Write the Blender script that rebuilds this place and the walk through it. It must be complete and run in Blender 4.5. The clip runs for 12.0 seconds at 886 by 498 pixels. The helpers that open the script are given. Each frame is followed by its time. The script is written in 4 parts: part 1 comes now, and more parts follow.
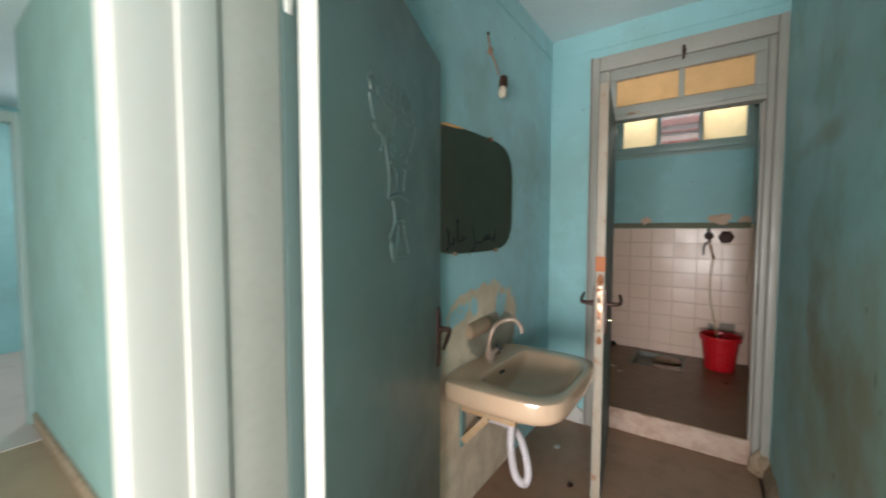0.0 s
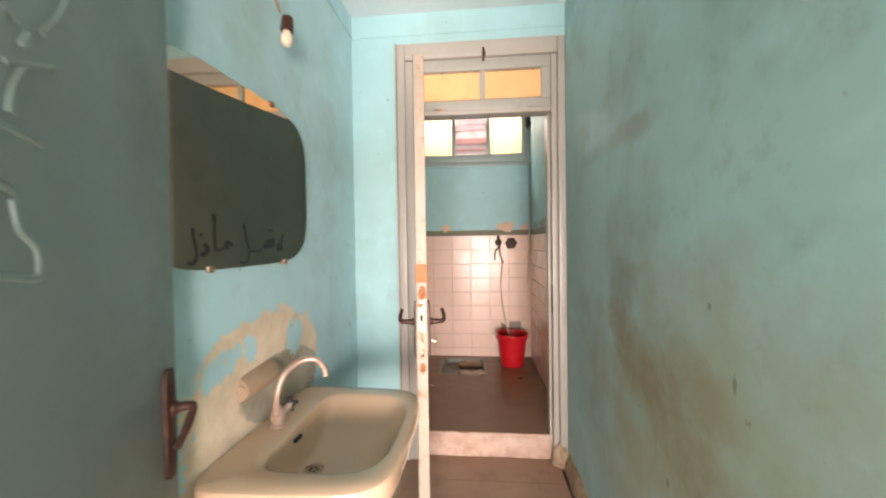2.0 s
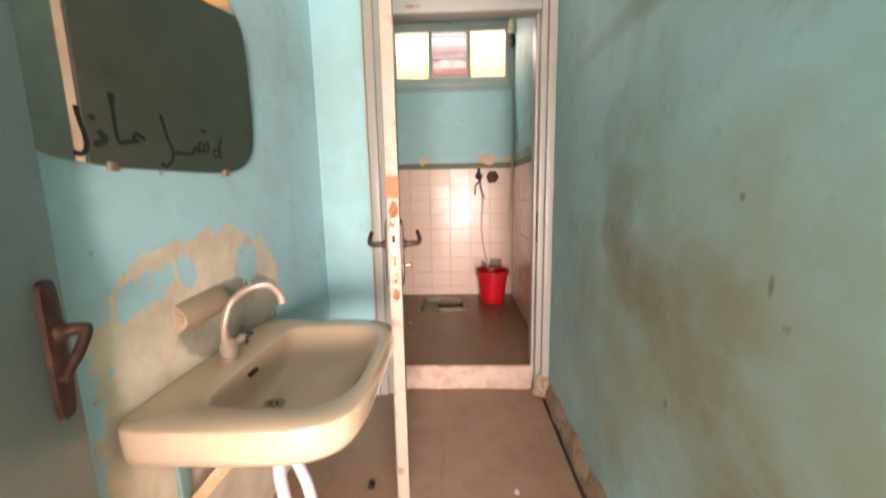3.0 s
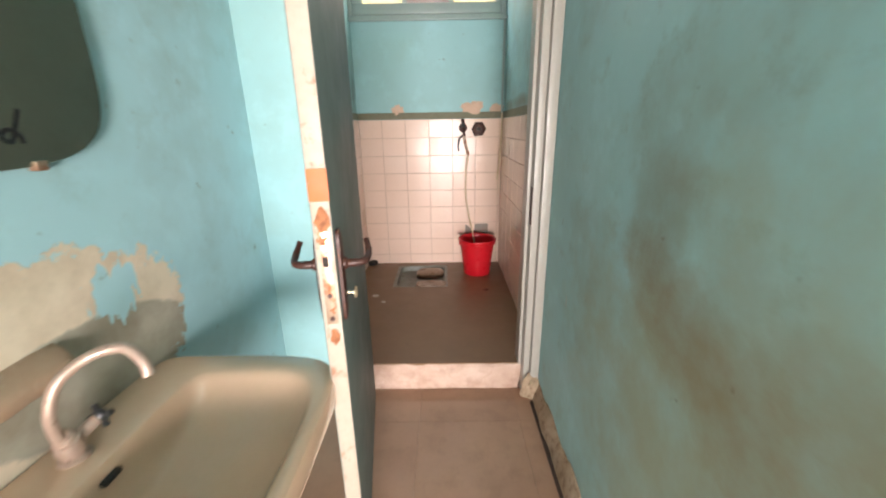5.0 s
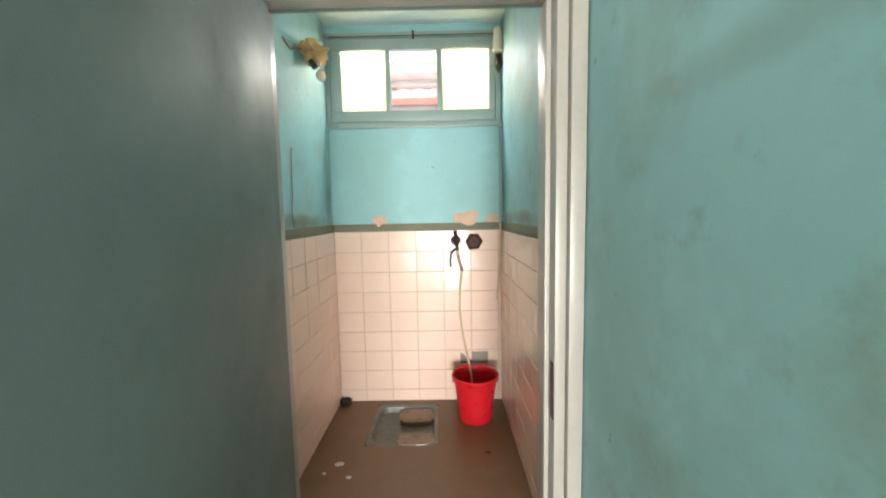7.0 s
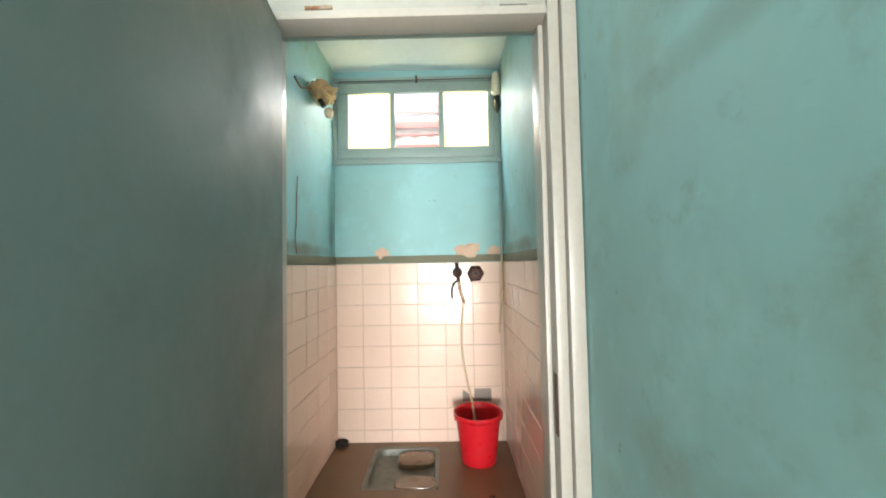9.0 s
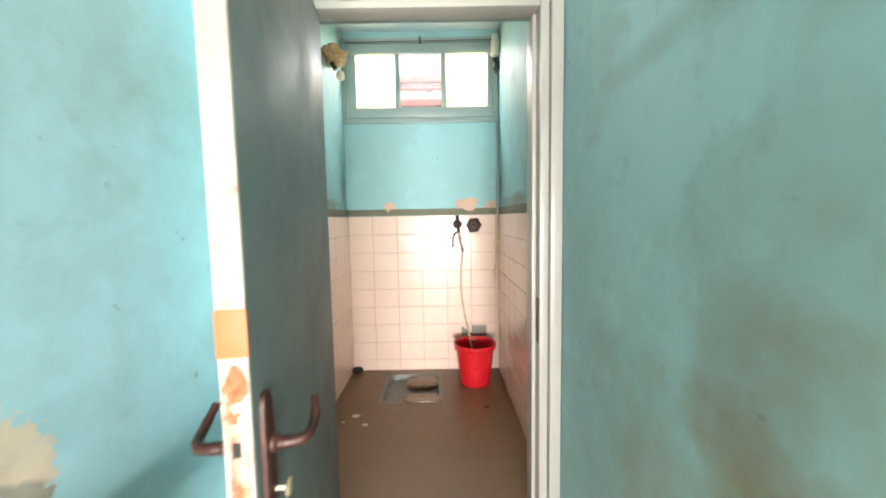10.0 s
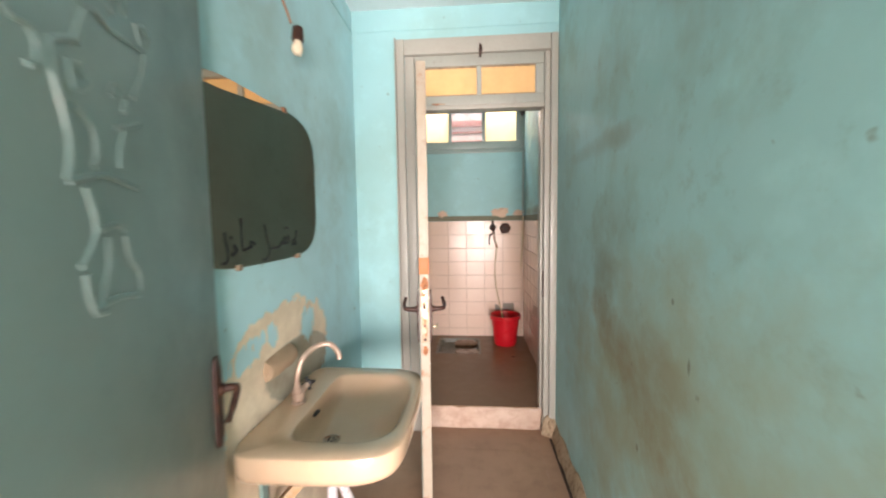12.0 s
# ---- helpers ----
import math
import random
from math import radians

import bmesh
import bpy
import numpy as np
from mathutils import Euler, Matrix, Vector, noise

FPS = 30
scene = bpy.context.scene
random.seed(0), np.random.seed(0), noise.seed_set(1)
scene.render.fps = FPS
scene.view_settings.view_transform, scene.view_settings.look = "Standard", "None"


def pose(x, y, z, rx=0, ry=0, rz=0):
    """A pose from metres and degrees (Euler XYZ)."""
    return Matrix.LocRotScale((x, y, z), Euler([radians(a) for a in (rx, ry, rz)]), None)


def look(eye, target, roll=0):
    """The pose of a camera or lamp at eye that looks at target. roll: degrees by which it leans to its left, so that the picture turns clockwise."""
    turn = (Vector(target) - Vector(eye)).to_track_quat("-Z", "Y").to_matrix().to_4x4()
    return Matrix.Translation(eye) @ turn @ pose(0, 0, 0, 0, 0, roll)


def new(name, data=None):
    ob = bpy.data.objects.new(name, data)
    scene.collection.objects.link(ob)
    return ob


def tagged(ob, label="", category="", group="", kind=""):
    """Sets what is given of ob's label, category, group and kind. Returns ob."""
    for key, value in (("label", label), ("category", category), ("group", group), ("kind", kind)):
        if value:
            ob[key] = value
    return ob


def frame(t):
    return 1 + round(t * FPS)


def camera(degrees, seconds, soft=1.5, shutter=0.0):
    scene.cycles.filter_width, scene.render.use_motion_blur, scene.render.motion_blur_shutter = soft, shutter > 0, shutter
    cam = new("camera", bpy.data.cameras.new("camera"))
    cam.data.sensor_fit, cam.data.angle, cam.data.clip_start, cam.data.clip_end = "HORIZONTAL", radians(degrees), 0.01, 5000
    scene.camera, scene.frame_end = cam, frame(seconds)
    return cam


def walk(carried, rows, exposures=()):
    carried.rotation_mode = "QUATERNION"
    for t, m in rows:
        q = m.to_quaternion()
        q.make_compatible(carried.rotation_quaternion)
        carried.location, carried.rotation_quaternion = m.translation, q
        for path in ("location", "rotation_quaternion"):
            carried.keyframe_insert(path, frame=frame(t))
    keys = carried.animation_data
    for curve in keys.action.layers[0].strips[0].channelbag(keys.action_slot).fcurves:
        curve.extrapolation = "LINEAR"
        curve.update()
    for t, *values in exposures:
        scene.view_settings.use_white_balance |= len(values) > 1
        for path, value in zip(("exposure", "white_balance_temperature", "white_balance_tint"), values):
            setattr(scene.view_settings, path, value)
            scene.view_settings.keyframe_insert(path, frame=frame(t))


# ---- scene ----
cam = camera(99.1, 12.0, 2.0, 0.5)
PATH = [
    (0, (-0.077, 0.156, 1.308), (-1.22, 1.794, 1.204), 0.1),
    (0.5, (-0.127, 0.29, 1.317), (-0.987, 2.093, 1.238), -0.1),
    (1, (-0.18, 0.393, 1.317), (-0.814, 2.289, 1.264), -0.5),
    (1.5, (-0.231, 0.472, 1.319), (-0.653, 2.426, 1.268), -0.7),
    (2, (-0.26, 0.582, 1.268), (-0.442, 2.573, 1.229), -0.8),
    (2.5, (-0.281, 0.697, 1.218), (-0.339, 2.693, 1.102), -1.1),
    (3, (-0.263, 0.757, 1.143), (-0.34, 2.73, 0.83), -1.1),
    (3.2, (-0.268, 0.749, 1.133), (-0.354, 2.7, 0.703), -1.0),
    (5, (-0.206, 1.183, 1.261), (-0.221, 3.087, 0.648), -0.9),
    (5.5, (-0.219, 1.42, 1.282), (-0.099, 3.353, 0.783), -1.0),
    (6, (-0.183, 1.636, 1.326), (-0.015, 3.592, 0.943), -1.5),
    (6.5, (-0.146, 1.735, 1.38), (-0.073, 3.711, 1.081), -1.3),
    (7, (-0.133, 1.748, 1.431), (-0.143, 3.739, 1.247), -1.1),
    (9, (-0.126, 1.74, 1.318), (-0.146, 3.738, 1.393), -1.1),
    (9.5, (-0.153, 1.671, 1.304), (-0.149, 3.67, 1.241), -1.2),
    (10, (-0.176, 1.451, 1.306), (-0.172, 3.444, 1.14), -1.0),
    (10.5, (-0.204, 1.213, 1.325), (-0.164, 3.204, 1.131), -1.0),
    (11, (-0.225, 0.987, 1.324), (-0.175, 2.978, 1.139), -1.1),
    (11.5, (-0.27, 0.727, 1.329), (-0.269, 2.721, 1.167), -1.0),
    (12, (-0.275, 0.451, 1.336), (-0.425, 2.439, 1.183), -0.8),
]
EXPOSURES = [(0.0, -0.25, 6200, 11), (0.5, -0.03, 5600, 9), (1.0, 0.38, 6700, 17), (1.5, 0.82, 7200, 26), (3.0, 0.98, 7200, 28), (5.0, 1.15, 6600, 19), (5.5, 1.15, 6500, 14), (6.0, 0.95, 6800, 15), (6.5, 1.15, 6400, 10), (7.2, 1.5, 6400, 10), (9.0, 1.55, 6300, 9), (9.5, 1.35, 6300, 9), (10.0, 1.65, 6300, 11), (10.5, 1.25, 6500, 15), (11.0, 1.0, 6400, 14), (11.5, 0.85, 6500, 16), (12.0, 0.9, 6800, 21)]
walk(cam, [(t, look(eye, target, roll)) for t, eye, target, roll in PATH], EXPOSURES)

# ---- world, sun, large lights ----
SUN_ELEV, SUN_AZ = 48.0, 165.0
world = bpy.data.worlds.new("sky")
scene.world = world
world.use_nodes = True
_wn = world.node_tree
_bg = _wn.nodes["Background"]
_sky = _wn.nodes.new("ShaderNodeTexSky")
_sky.sky_type = "NISHITA"
_sky.sun_disc = False
_sky.sun_elevation = radians(SUN_ELEV)
_sky.sun_rotation = radians(SUN_AZ)
_wn.links.new(_sky.outputs[0], _bg.inputs[0])
_bg.inputs[1].default_value = 0.15

sun = new("sun", bpy.data.lights.new("sun", "SUN"))
sun.data.energy, sun.data.angle, sun.data.color = 3.2, radians(0.5), (1.0, 0.95, 0.86)
_az, _el = radians(SUN_AZ), radians(SUN_ELEV)
sun.matrix_world = look((0, 0, 0), (-math.sin(_az) * math.cos(_el), -math.cos(_az) * math.cos(_el), -math.sin(_el)))


def area(name, eye, target, w, h, watts, colour):
    lamp = new(name, bpy.data.lights.new(name, "AREA"))
    lamp.data.shape, lamp.data.size, lamp.data.size_y = "RECTANGLE", w, h
    lamp.data.energy, lamp.data.color = watts, colour
    lamp.matrix_world = look(eye, target)
    return lamp


# skylight that enters by the corridor window and by the toilet window; the hall lamp is an added fill
area("corridor_window_light", (0.22, -2.28, 0.74), (-0.20, 2.2, 1.1), 1.7, 1.25, 222.0, (1.0, 0.945, 0.89))
area("hall_fill", (-5.2, 1.5, 2.3), (-4.6, 0.3, 0.6), 0.9, 0.9, 22.0, (1.0, 0.97, 0.93))
area("toilet_window_light", (-0.305, 4.42, 2.50), (-0.305, 4.05, 1.9), 1.0, 0.16, 5.0, (0.96, 0.97, 1.0))


# ---- materials ----
def mat_base(name):
    m = bpy.data.materials.new(name)
    m.use_nodes = True
    nt = m.node_tree
    return m, nt, nt.nodes["Principled BSDF"]


def nd(nt, kind, **props):
    n = nt.nodes.new(kind)
    for k, v in props.items():
        if k == "data_type":
            n.data_type = v
        elif k == "blend_type":
            n.blend_type = v
        elif k == "operation":
            n.operation = v
    return n


def noise_tex(nt, scale, detail=4.0, rough=0.6, coord=None):
    n = nt.nodes.new("ShaderNodeTexNoise")
    n.inputs["Scale"].default_value = scale
    n.inputs["Detail"].default_value = detail
    n.inputs["Roughness"].default_value = rough
    if coord is not None:
        nt.links.new(coord, n.inputs["Vector"])
    return n


def world_pos(nt):
    return nt.nodes.new("ShaderNodeNewGeometry").outputs["Position"]


def ramp(nt, src, lo, hi):
    n = nt.nodes.new("ShaderNodeMapRange")
    n.inputs["From Min"].default_value, n.inputs["From Max"].default_value = lo, hi
    nt.links.new(src, n.inputs["Value"])
    return n.outputs["Result"]


def mixc(nt, fac, a, b):
    n = nd(nt, "ShaderNodeMix", data_type="RGBA")
    for sock, val in ((n.inputs[6], a), (n.inputs[7], b)):
        if isinstance(val, tuple):
            sock.default_value = (*val[:3], 1)
        else:
            nt.links.new(val, sock)
    if isinstance(fac, (int, float)):
        n.inputs[0].default_value = fac
    else:
        nt.links.new(fac, n.inputs[0])
    return n.outputs[2]


def calc(nt, op, a, b=None):
    n = nd(nt, "ShaderNodeMath", operation=op)
    for i, v in enumerate((a, b)):
        if v is None:
            continue
        if isinstance(v, (int, float)):
            n.inputs[i].default_value = v
        else:
            nt.links.new(v, n.inputs[i])
    return n.outputs[0]


def bump(nt, bsdf, height, strength, dist):
    b = nt.nodes.new("ShaderNodeBump")
    b.inputs["Strength"].default_value, b.inputs["Distance"].default_value = strength, dist
    nt.links.new(height, b.inputs["Height"])
    nt.links.new(b.outputs[0], bsdf.inputs["Normal"])


def surface(name, col, col2, stain, rough=0.5, metal=0.0, big=1.6, fine=60.0, lo=0.58, hi=0.78, amount=0.8,
            bumps=0.25, dist=0.002, spots=0.0, spot_col=(0.1, 0.08, 0.06), piece=0.0, coat=0.0, shine=0.5):
    """A worn surface: two tones in slow variation, blotchy stains, fine grain and relief."""
    m, nt, bs = mat_base(name)
    p = world_pos(nt)
    slow = noise_tex(nt, big, 5, 0.6, p)
    c = mixc(nt, ramp(nt, slow.outputs[0], 0.3, 0.7), col, col2)
    if piece:
        info = nt.nodes.new("ShaderNodeObjectInfo")
        c = mixc(nt, calc(nt, "MULTIPLY", info.outputs["Random"], piece), c, stain)
    blot = noise_tex(nt, big * 2.7, 8, 0.65, p)
    c = mixc(nt, calc(nt, "MULTIPLY", ramp(nt, blot.outputs[0], lo, hi), amount), c, stain)
    if spots:
        sp = noise_tex(nt, 22.0, 3, 0.6, p)
        c = mixc(nt, calc(nt, "MULTIPLY", ramp(nt, sp.outputs[0], 0.68, 0.76), spots), c, spot_col)
    grain = noise_tex(nt, fine, 4, 0.6, p)
    c = mixc(nt, calc(nt, "MULTIPLY", ramp(nt, grain.outputs[0], 0.45, 0.75), 0.12), c, stain)
    nt.links.new(c, bs.inputs["Base Color"])
    r = calc(nt, "ADD", calc(nt, "MULTIPLY", ramp(nt, blot.outputs[0], 0.35, 0.75), 0.22), rough - 0.08)
    nt.links.new(r, bs.inputs["Roughness"])
    bs.inputs["Metallic"].default_value = metal
    bs.inputs["Specular IOR Level"].default_value = shine
    if coat:
        bs.inputs["Coat Weight"].default_value = coat
        bs.inputs["Coat Roughness"].default_value = 0.08
    h = calc(nt, "ADD", calc(nt, "MULTIPLY", grain.outputs[0], 0.35), slow.outputs[0])
    bump(nt, bs, h, bumps, dist)
    return m


TURQ, TURQ2 = (0.31, 0.57, 0.60), (0.27, 0.49, 0.49)


def wall_paint(name, patch=False, marks=(), base=TURQ, base2=TURQ2, dirt=(0.27, 0.24, 0.145), dirt_amount=0.62):
    """Old turquoise wall paint with olive damp stains; on one wall the plaster shows where the paint came off."""
    m, nt, bs = mat_base(name)
    p = world_pos(nt)
    sep = nt.nodes.new("ShaderNodeSeparateXYZ")
    nt.links.new(p, sep.inputs[0])
    slow = noise_tex(nt, 1.3, 4, 0.55, p)
    c = mixc(nt, ramp(nt, slow.outputs[0], 0.32, 0.68), base, base2)
    blot = noise_tex(nt, 2.6, 7, 0.6, p)
    damp = calc(nt, "MULTIPLY", ramp(nt, blot.outputs[0], 0.50, 0.74), dirt_amount)
    c = mixc(nt, damp, c, dirt)
    # chalky rubbed clouds and scattered grime at hand's width
    cloud = noise_tex(nt, 6.5, 6, 0.65, p)
    c = mixc(nt, calc(nt, "MULTIPLY", ramp(nt, cloud.outputs[0], 0.52, 0.72), 0.30), c, tuple(min(1.0, v * 1.25) for v in base))
    grime = noise_tex(nt, 9.5, 8, 0.7, p)
    c = mixc(nt, calc(nt, "MULTIPLY", ramp(nt, grime.outputs[0], 0.56, 0.74), dirt_amount * 0.75), c, (0.20, 0.21, 0.14))
    # rubbed and damp marks: centre (y, z), half sizes, slant, strength, colour
    fray = noise_tex(nt, 4.5, 6, 0.62, p)
    for cy, cz, ry, rz, slant, strength, tint in marks:
        yy = calc(nt, "SUBTRACT", sep.outputs[1], cy)
        zz = calc(nt, "SUBTRACT", calc(nt, "SUBTRACT", sep.outputs[2], cz), calc(nt, "MULTIPLY", yy, slant))
        dy, dz = calc(nt, "DIVIDE", yy, ry), calc(nt, "DIVIDE", zz, rz)
        d = calc(nt, "SUBTRACT", 1.0, calc(nt, "ADD", calc(nt, "MULTIPLY", dy, dy), calc(nt, "MULTIPLY", dz, dz)))
        d = calc(nt, "ADD", d, calc(nt, "MULTIPLY", calc(nt, "SUBTRACT", fray.outputs[0], 0.5), 2.4))
        c = mixc(nt, calc(nt, "MULTIPLY", ramp(nt, d, 0.0, 1.1), strength), c, tint)
    sp = noise_tex(nt, 17.0, 3, 0.5, p)
    c = mixc(nt, calc(nt, "MULTIPLY", ramp(nt, sp.outputs[0], 0.71, 0.77), 0.55), c, (0.16, 0.13, 0.08))
    grain = noise_tex(nt, 85.0, 4, 0.6, p)
    h = calc(nt, "ADD", calc(nt, "MULTIPLY", grain.outputs[0], 0.25), blot.outputs[0])
    rough = calc(nt, "ADD", calc(nt, "MULTIPLY", blot.outputs[0], 0.25), 0.50)
    if patch:
        def oval(cy, cz, ry, rz, slant=0.0):
            yy = calc(nt, "SUBTRACT", sep.outputs[1], cy)
            zz = calc(nt, "SUBTRACT", calc(nt, "SUBTRACT", sep.outputs[2], cz), calc(nt, "MULTIPLY", yy, slant))
            dy, dz = calc(nt, "DIVIDE", yy, ry), calc(nt, "DIVIDE", zz, rz)
            return calc(nt, "SUBTRACT", 1.0, calc(nt, "ADD", calc(nt, "MULTIPLY", dy, dy), calc(nt, "MULTIPLY", dz, dz)))

        def joined(ovals):
            total = None
            for o in ovals:
                d = calc(nt, "MINIMUM", oval(*o), 0.6)
                total = d if total is None else calc(nt, "MAXIMUM", total, d)
            return total
        warp = noise_tex(nt, 19.0, 9, 0.74, p)
        w = calc(nt, "SUBTRACT", warp.outputs[0], 0.5)
        # runs of paint: noise drawn out downwards
        squash = nt.nodes.new("ShaderNodeMapping")
        squash.inputs["Scale"].default_value = (1.0, 1.0, 0.22)
        nt.links.new(p, squash.inputs["Vector"])
        runs = calc(nt, "SUBTRACT", noise_tex(nt, 38.0, 3, 0.55, squash.outputs[0]).outputs[0], 0.5)
        body = joined(((1.83, 0.80, 0.37, 0.245, 0.02), (1.615, 0.885, 0.20, 0.135, 0.22), (1.72, 0.90, 0.24, 0.125, 0.05), (1.62, 0.62, 0.215, 0.32), (1.55, 0.35, 0.17, 0.45), (1.80, 0.20, 0.42, 0.34)))
        kept = joined(((1.570, 0.925, 0.115, 0.040, 0.15), (1.705, 0.945, 0.036, 0.046), (1.985, 0.905, 0.075, 0.065)))
        body = ramp(nt, calc(nt, "ADD", body, calc(nt, "MULTIPLY", w, 1.5)), 0.02, 0.07)
        kept = ramp(nt, calc(nt, "ADD", calc(nt, "ADD", kept, calc(nt, "MULTIPLY", w, 2.2)), calc(nt, "MULTIPLY", runs, 4.4)), 0.02, 0.12)
        mask = calc(nt, "MULTIPLY", body, calc(nt, "SUBTRACT", 1.0, kept))
        tone = noise_tex(nt, 9.0, 6, 0.6, p)
        bare = mixc(nt, ramp(nt, tone.outputs[0], 0.38, 0.68), (0.80, 0.67, 0.51), (0.60, 0.48, 0.35))
        cement = ramp(nt, calc(nt, "ADD", oval(1.93, 0.755, 0.29, 0.125, -0.10), calc(nt, "MULTIPLY", w, 0.5)), 0.0, 0.12)
        bare = mixc(nt, calc(nt, "MULTIPLY", cement, 0.85), bare, mixc(nt, ramp(nt, tone.outputs[0], 0.4, 0.7), (0.36, 0.34, 0.27), (0.25, 0.22, 0.16)))
        c = mixc(nt, mask, c, bare)
        h = calc(nt, "ADD", h, calc(nt, "MULTIPLY", mask, calc(nt, "ADD", 0.9, calc(nt, "MULTIPLY", tone.outputs[0], 1.6))))
        rough = calc(nt, "ADD", rough, calc(nt, "MULTIPLY", mask, 0.3))
    nt.links.new(c, bs.inputs["Base Color"])
    nt.links.new(rough, bs.inputs["Roughness"])
    bump(nt, bs, h, 0.35, 0.004)
    return m


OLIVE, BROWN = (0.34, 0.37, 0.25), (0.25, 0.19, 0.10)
M_WALL = wall_paint("turquoise_paint", dirt_amount=0.4, marks=((3.75, 1.40, 0.55, 0.05, 0.0, 0.8, (0.17, 0.16, 0.10)), (4.20, 1.50, 0.07, 0.18, 0.0, 0.7, (0.14, 0.15, 0.12)), (4.22, 2.55, 0.10, 0.12, 0.0, 0.6, (0.15, 0.17, 0.14)), (3.45, 1.60, 0.012, 0.07, 0.0, 0.7, (0.16, 0.17, 0.13)), (3.20, 1.75, 0.012, 0.09, 0.0, 0.6, (0.16, 0.17, 0.13))))
# same turquoise with a raised base: light the right wall lacks is in the colour
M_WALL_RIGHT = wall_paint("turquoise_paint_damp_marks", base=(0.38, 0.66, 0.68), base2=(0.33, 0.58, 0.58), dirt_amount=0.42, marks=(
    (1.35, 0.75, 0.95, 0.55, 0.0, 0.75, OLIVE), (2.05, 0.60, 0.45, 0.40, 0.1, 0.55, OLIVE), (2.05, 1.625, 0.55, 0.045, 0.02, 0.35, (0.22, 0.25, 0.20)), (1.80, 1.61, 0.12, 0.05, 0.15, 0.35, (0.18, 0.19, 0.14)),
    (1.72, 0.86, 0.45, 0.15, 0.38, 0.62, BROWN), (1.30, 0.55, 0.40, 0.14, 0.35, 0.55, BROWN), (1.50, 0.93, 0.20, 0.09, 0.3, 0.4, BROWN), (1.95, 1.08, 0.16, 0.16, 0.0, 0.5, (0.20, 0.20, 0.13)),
    (1.36, 0.98, 0.007, 0.024, 0.0, 0.6, (0.10, 0.09, 0.06)), (1.44, 1.12, 0.008, 0.010, 0.0, 0.6, (0.11, 0.10, 0.07)), (1.62, 0.62, 0.010, 0.016, 0.0, 0.6, (0.12, 0.08, 0.05)), (2.45, 0.645, 0.010, 0.03, 0.0, 0.8, (0.5, 0.52, 0.46))))
# base lightened likewise, to make up for the left wall's weak lighting
M_WALL_PATCH = wall_paint("turquoise_paint_bare_plaster", patch=True, base=(0.42, 0.68, 0.73), base2=(0.37, 0.61, 0.64), dirt_amount=0.24)
M_WALL_CLEAN = wall_paint("turquoise_paint_clean", dirt_amount=0.12)
M_GREEN = wall_paint("corridor_green_paint", base=(0.28, 0.43, 0.385), base2=(0.24, 0.38, 0.34), dirt_amount=0.2)
M_CEIL = surface("pale_ceiling_paint", (0.70, 0.80, 0.82), (0.64, 0.75, 0.77), (0.35, 0.38, 0.34), 0.7, lo=0.66, hi=0.85, amount=0.4)
M_WHITE = surface("chalky_white_paint", (0.54, 0.52, 0.48), (0.49, 0.47, 0.42), (0.50, 0.45, 0.33), 0.55, lo=0.66, hi=0.85, amount=0.3)
M_TRANSOM = surface("pale_grey_gloss_paint", (0.36, 0.365, 0.325), (0.33, 0.335, 0.295), (0.20, 0.16, 0.11), 0.38, big=4, lo=0.62, hi=0.8, amount=0.5)
# lighter than the leaf's doorway side, so its mirror image comes out brighter
M_LEAF3 = surface("lightened_grey_door_paint", (0.205, 0.235, 0.205), (0.185, 0.215, 0.188), (0.13, 0.13, 0.10), 0.55, big=2.2, lo=0.6, hi=0.82, amount=0.4, bumps=0.12)
M_FRAME = surface("grey_gloss_paint", (0.41, 0.39, 0.345), (0.37, 0.355, 0.31), (0.20, 0.15, 0.10), 0.38, big=4, lo=0.66, hi=0.8, amount=0.5)
M_SASH = surface("grey_green_gloss_paint", (0.30, 0.39, 0.37), (0.26, 0.35, 0.33), (0.12, 0.12, 0.09), 0.36, big=4, lo=0.66, hi=0.8, amount=0.4)
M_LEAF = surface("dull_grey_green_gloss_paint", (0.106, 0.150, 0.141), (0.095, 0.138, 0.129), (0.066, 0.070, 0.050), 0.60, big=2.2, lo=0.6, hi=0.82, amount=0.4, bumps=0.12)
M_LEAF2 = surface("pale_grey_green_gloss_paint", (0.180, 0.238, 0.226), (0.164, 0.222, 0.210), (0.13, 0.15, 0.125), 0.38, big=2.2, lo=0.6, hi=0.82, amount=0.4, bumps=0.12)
M_EDGE = surface("cream_door_edge_paint", (0.37, 0.325, 0.265), (0.33, 0.27, 0.20), (0.24, 0.085, 0.03), 0.5, big=6, lo=0.56, hi=0.66, amount=0.75)
M_TAPE = surface("orange_filler", (0.46, 0.135, 0.035), (0.40, 0.115, 0.03), (0.26, 0.09, 0.035), 0.6, big=8)
M_RUST = surface("rusty_iron", (0.048, 0.016, 0.010), (0.030, 0.011, 0.008), (0.13, 0.052, 0.025), 0.5, metal=0.2, big=18, lo=0.5, hi=0.7, bumps=0.5)
M_STEEL = surface("worn_steel_plate", (0.42, 0.34, 0.26), (0.35, 0.26, 0.18), (0.30, 0.10, 0.04), 0.4, metal=0.6, big=14, lo=0.48, hi=0.62, amount=0.9)
M_DARK = surface("dark_hole", (0.015, 0.012, 0.01), (0.02, 0.015, 0.012), (0.01, 0.01, 0.01), 0.8)
M_BRASS = surface("pale_brass", (0.75, 0.66, 0.45), (0.7, 0.6, 0.4), (0.4, 0.3, 0.18), 0.3, metal=0.8, big=20)
M_CERAMIC = surface("cream_glazed_ceramic", (0.64, 0.45, 0.31), (0.60, 0.415, 0.28), (0.50, 0.35, 0.20), 0.14, big=3, lo=0.64, hi=0.85, amount=0.35, bumps=0.05, coat=0.5)
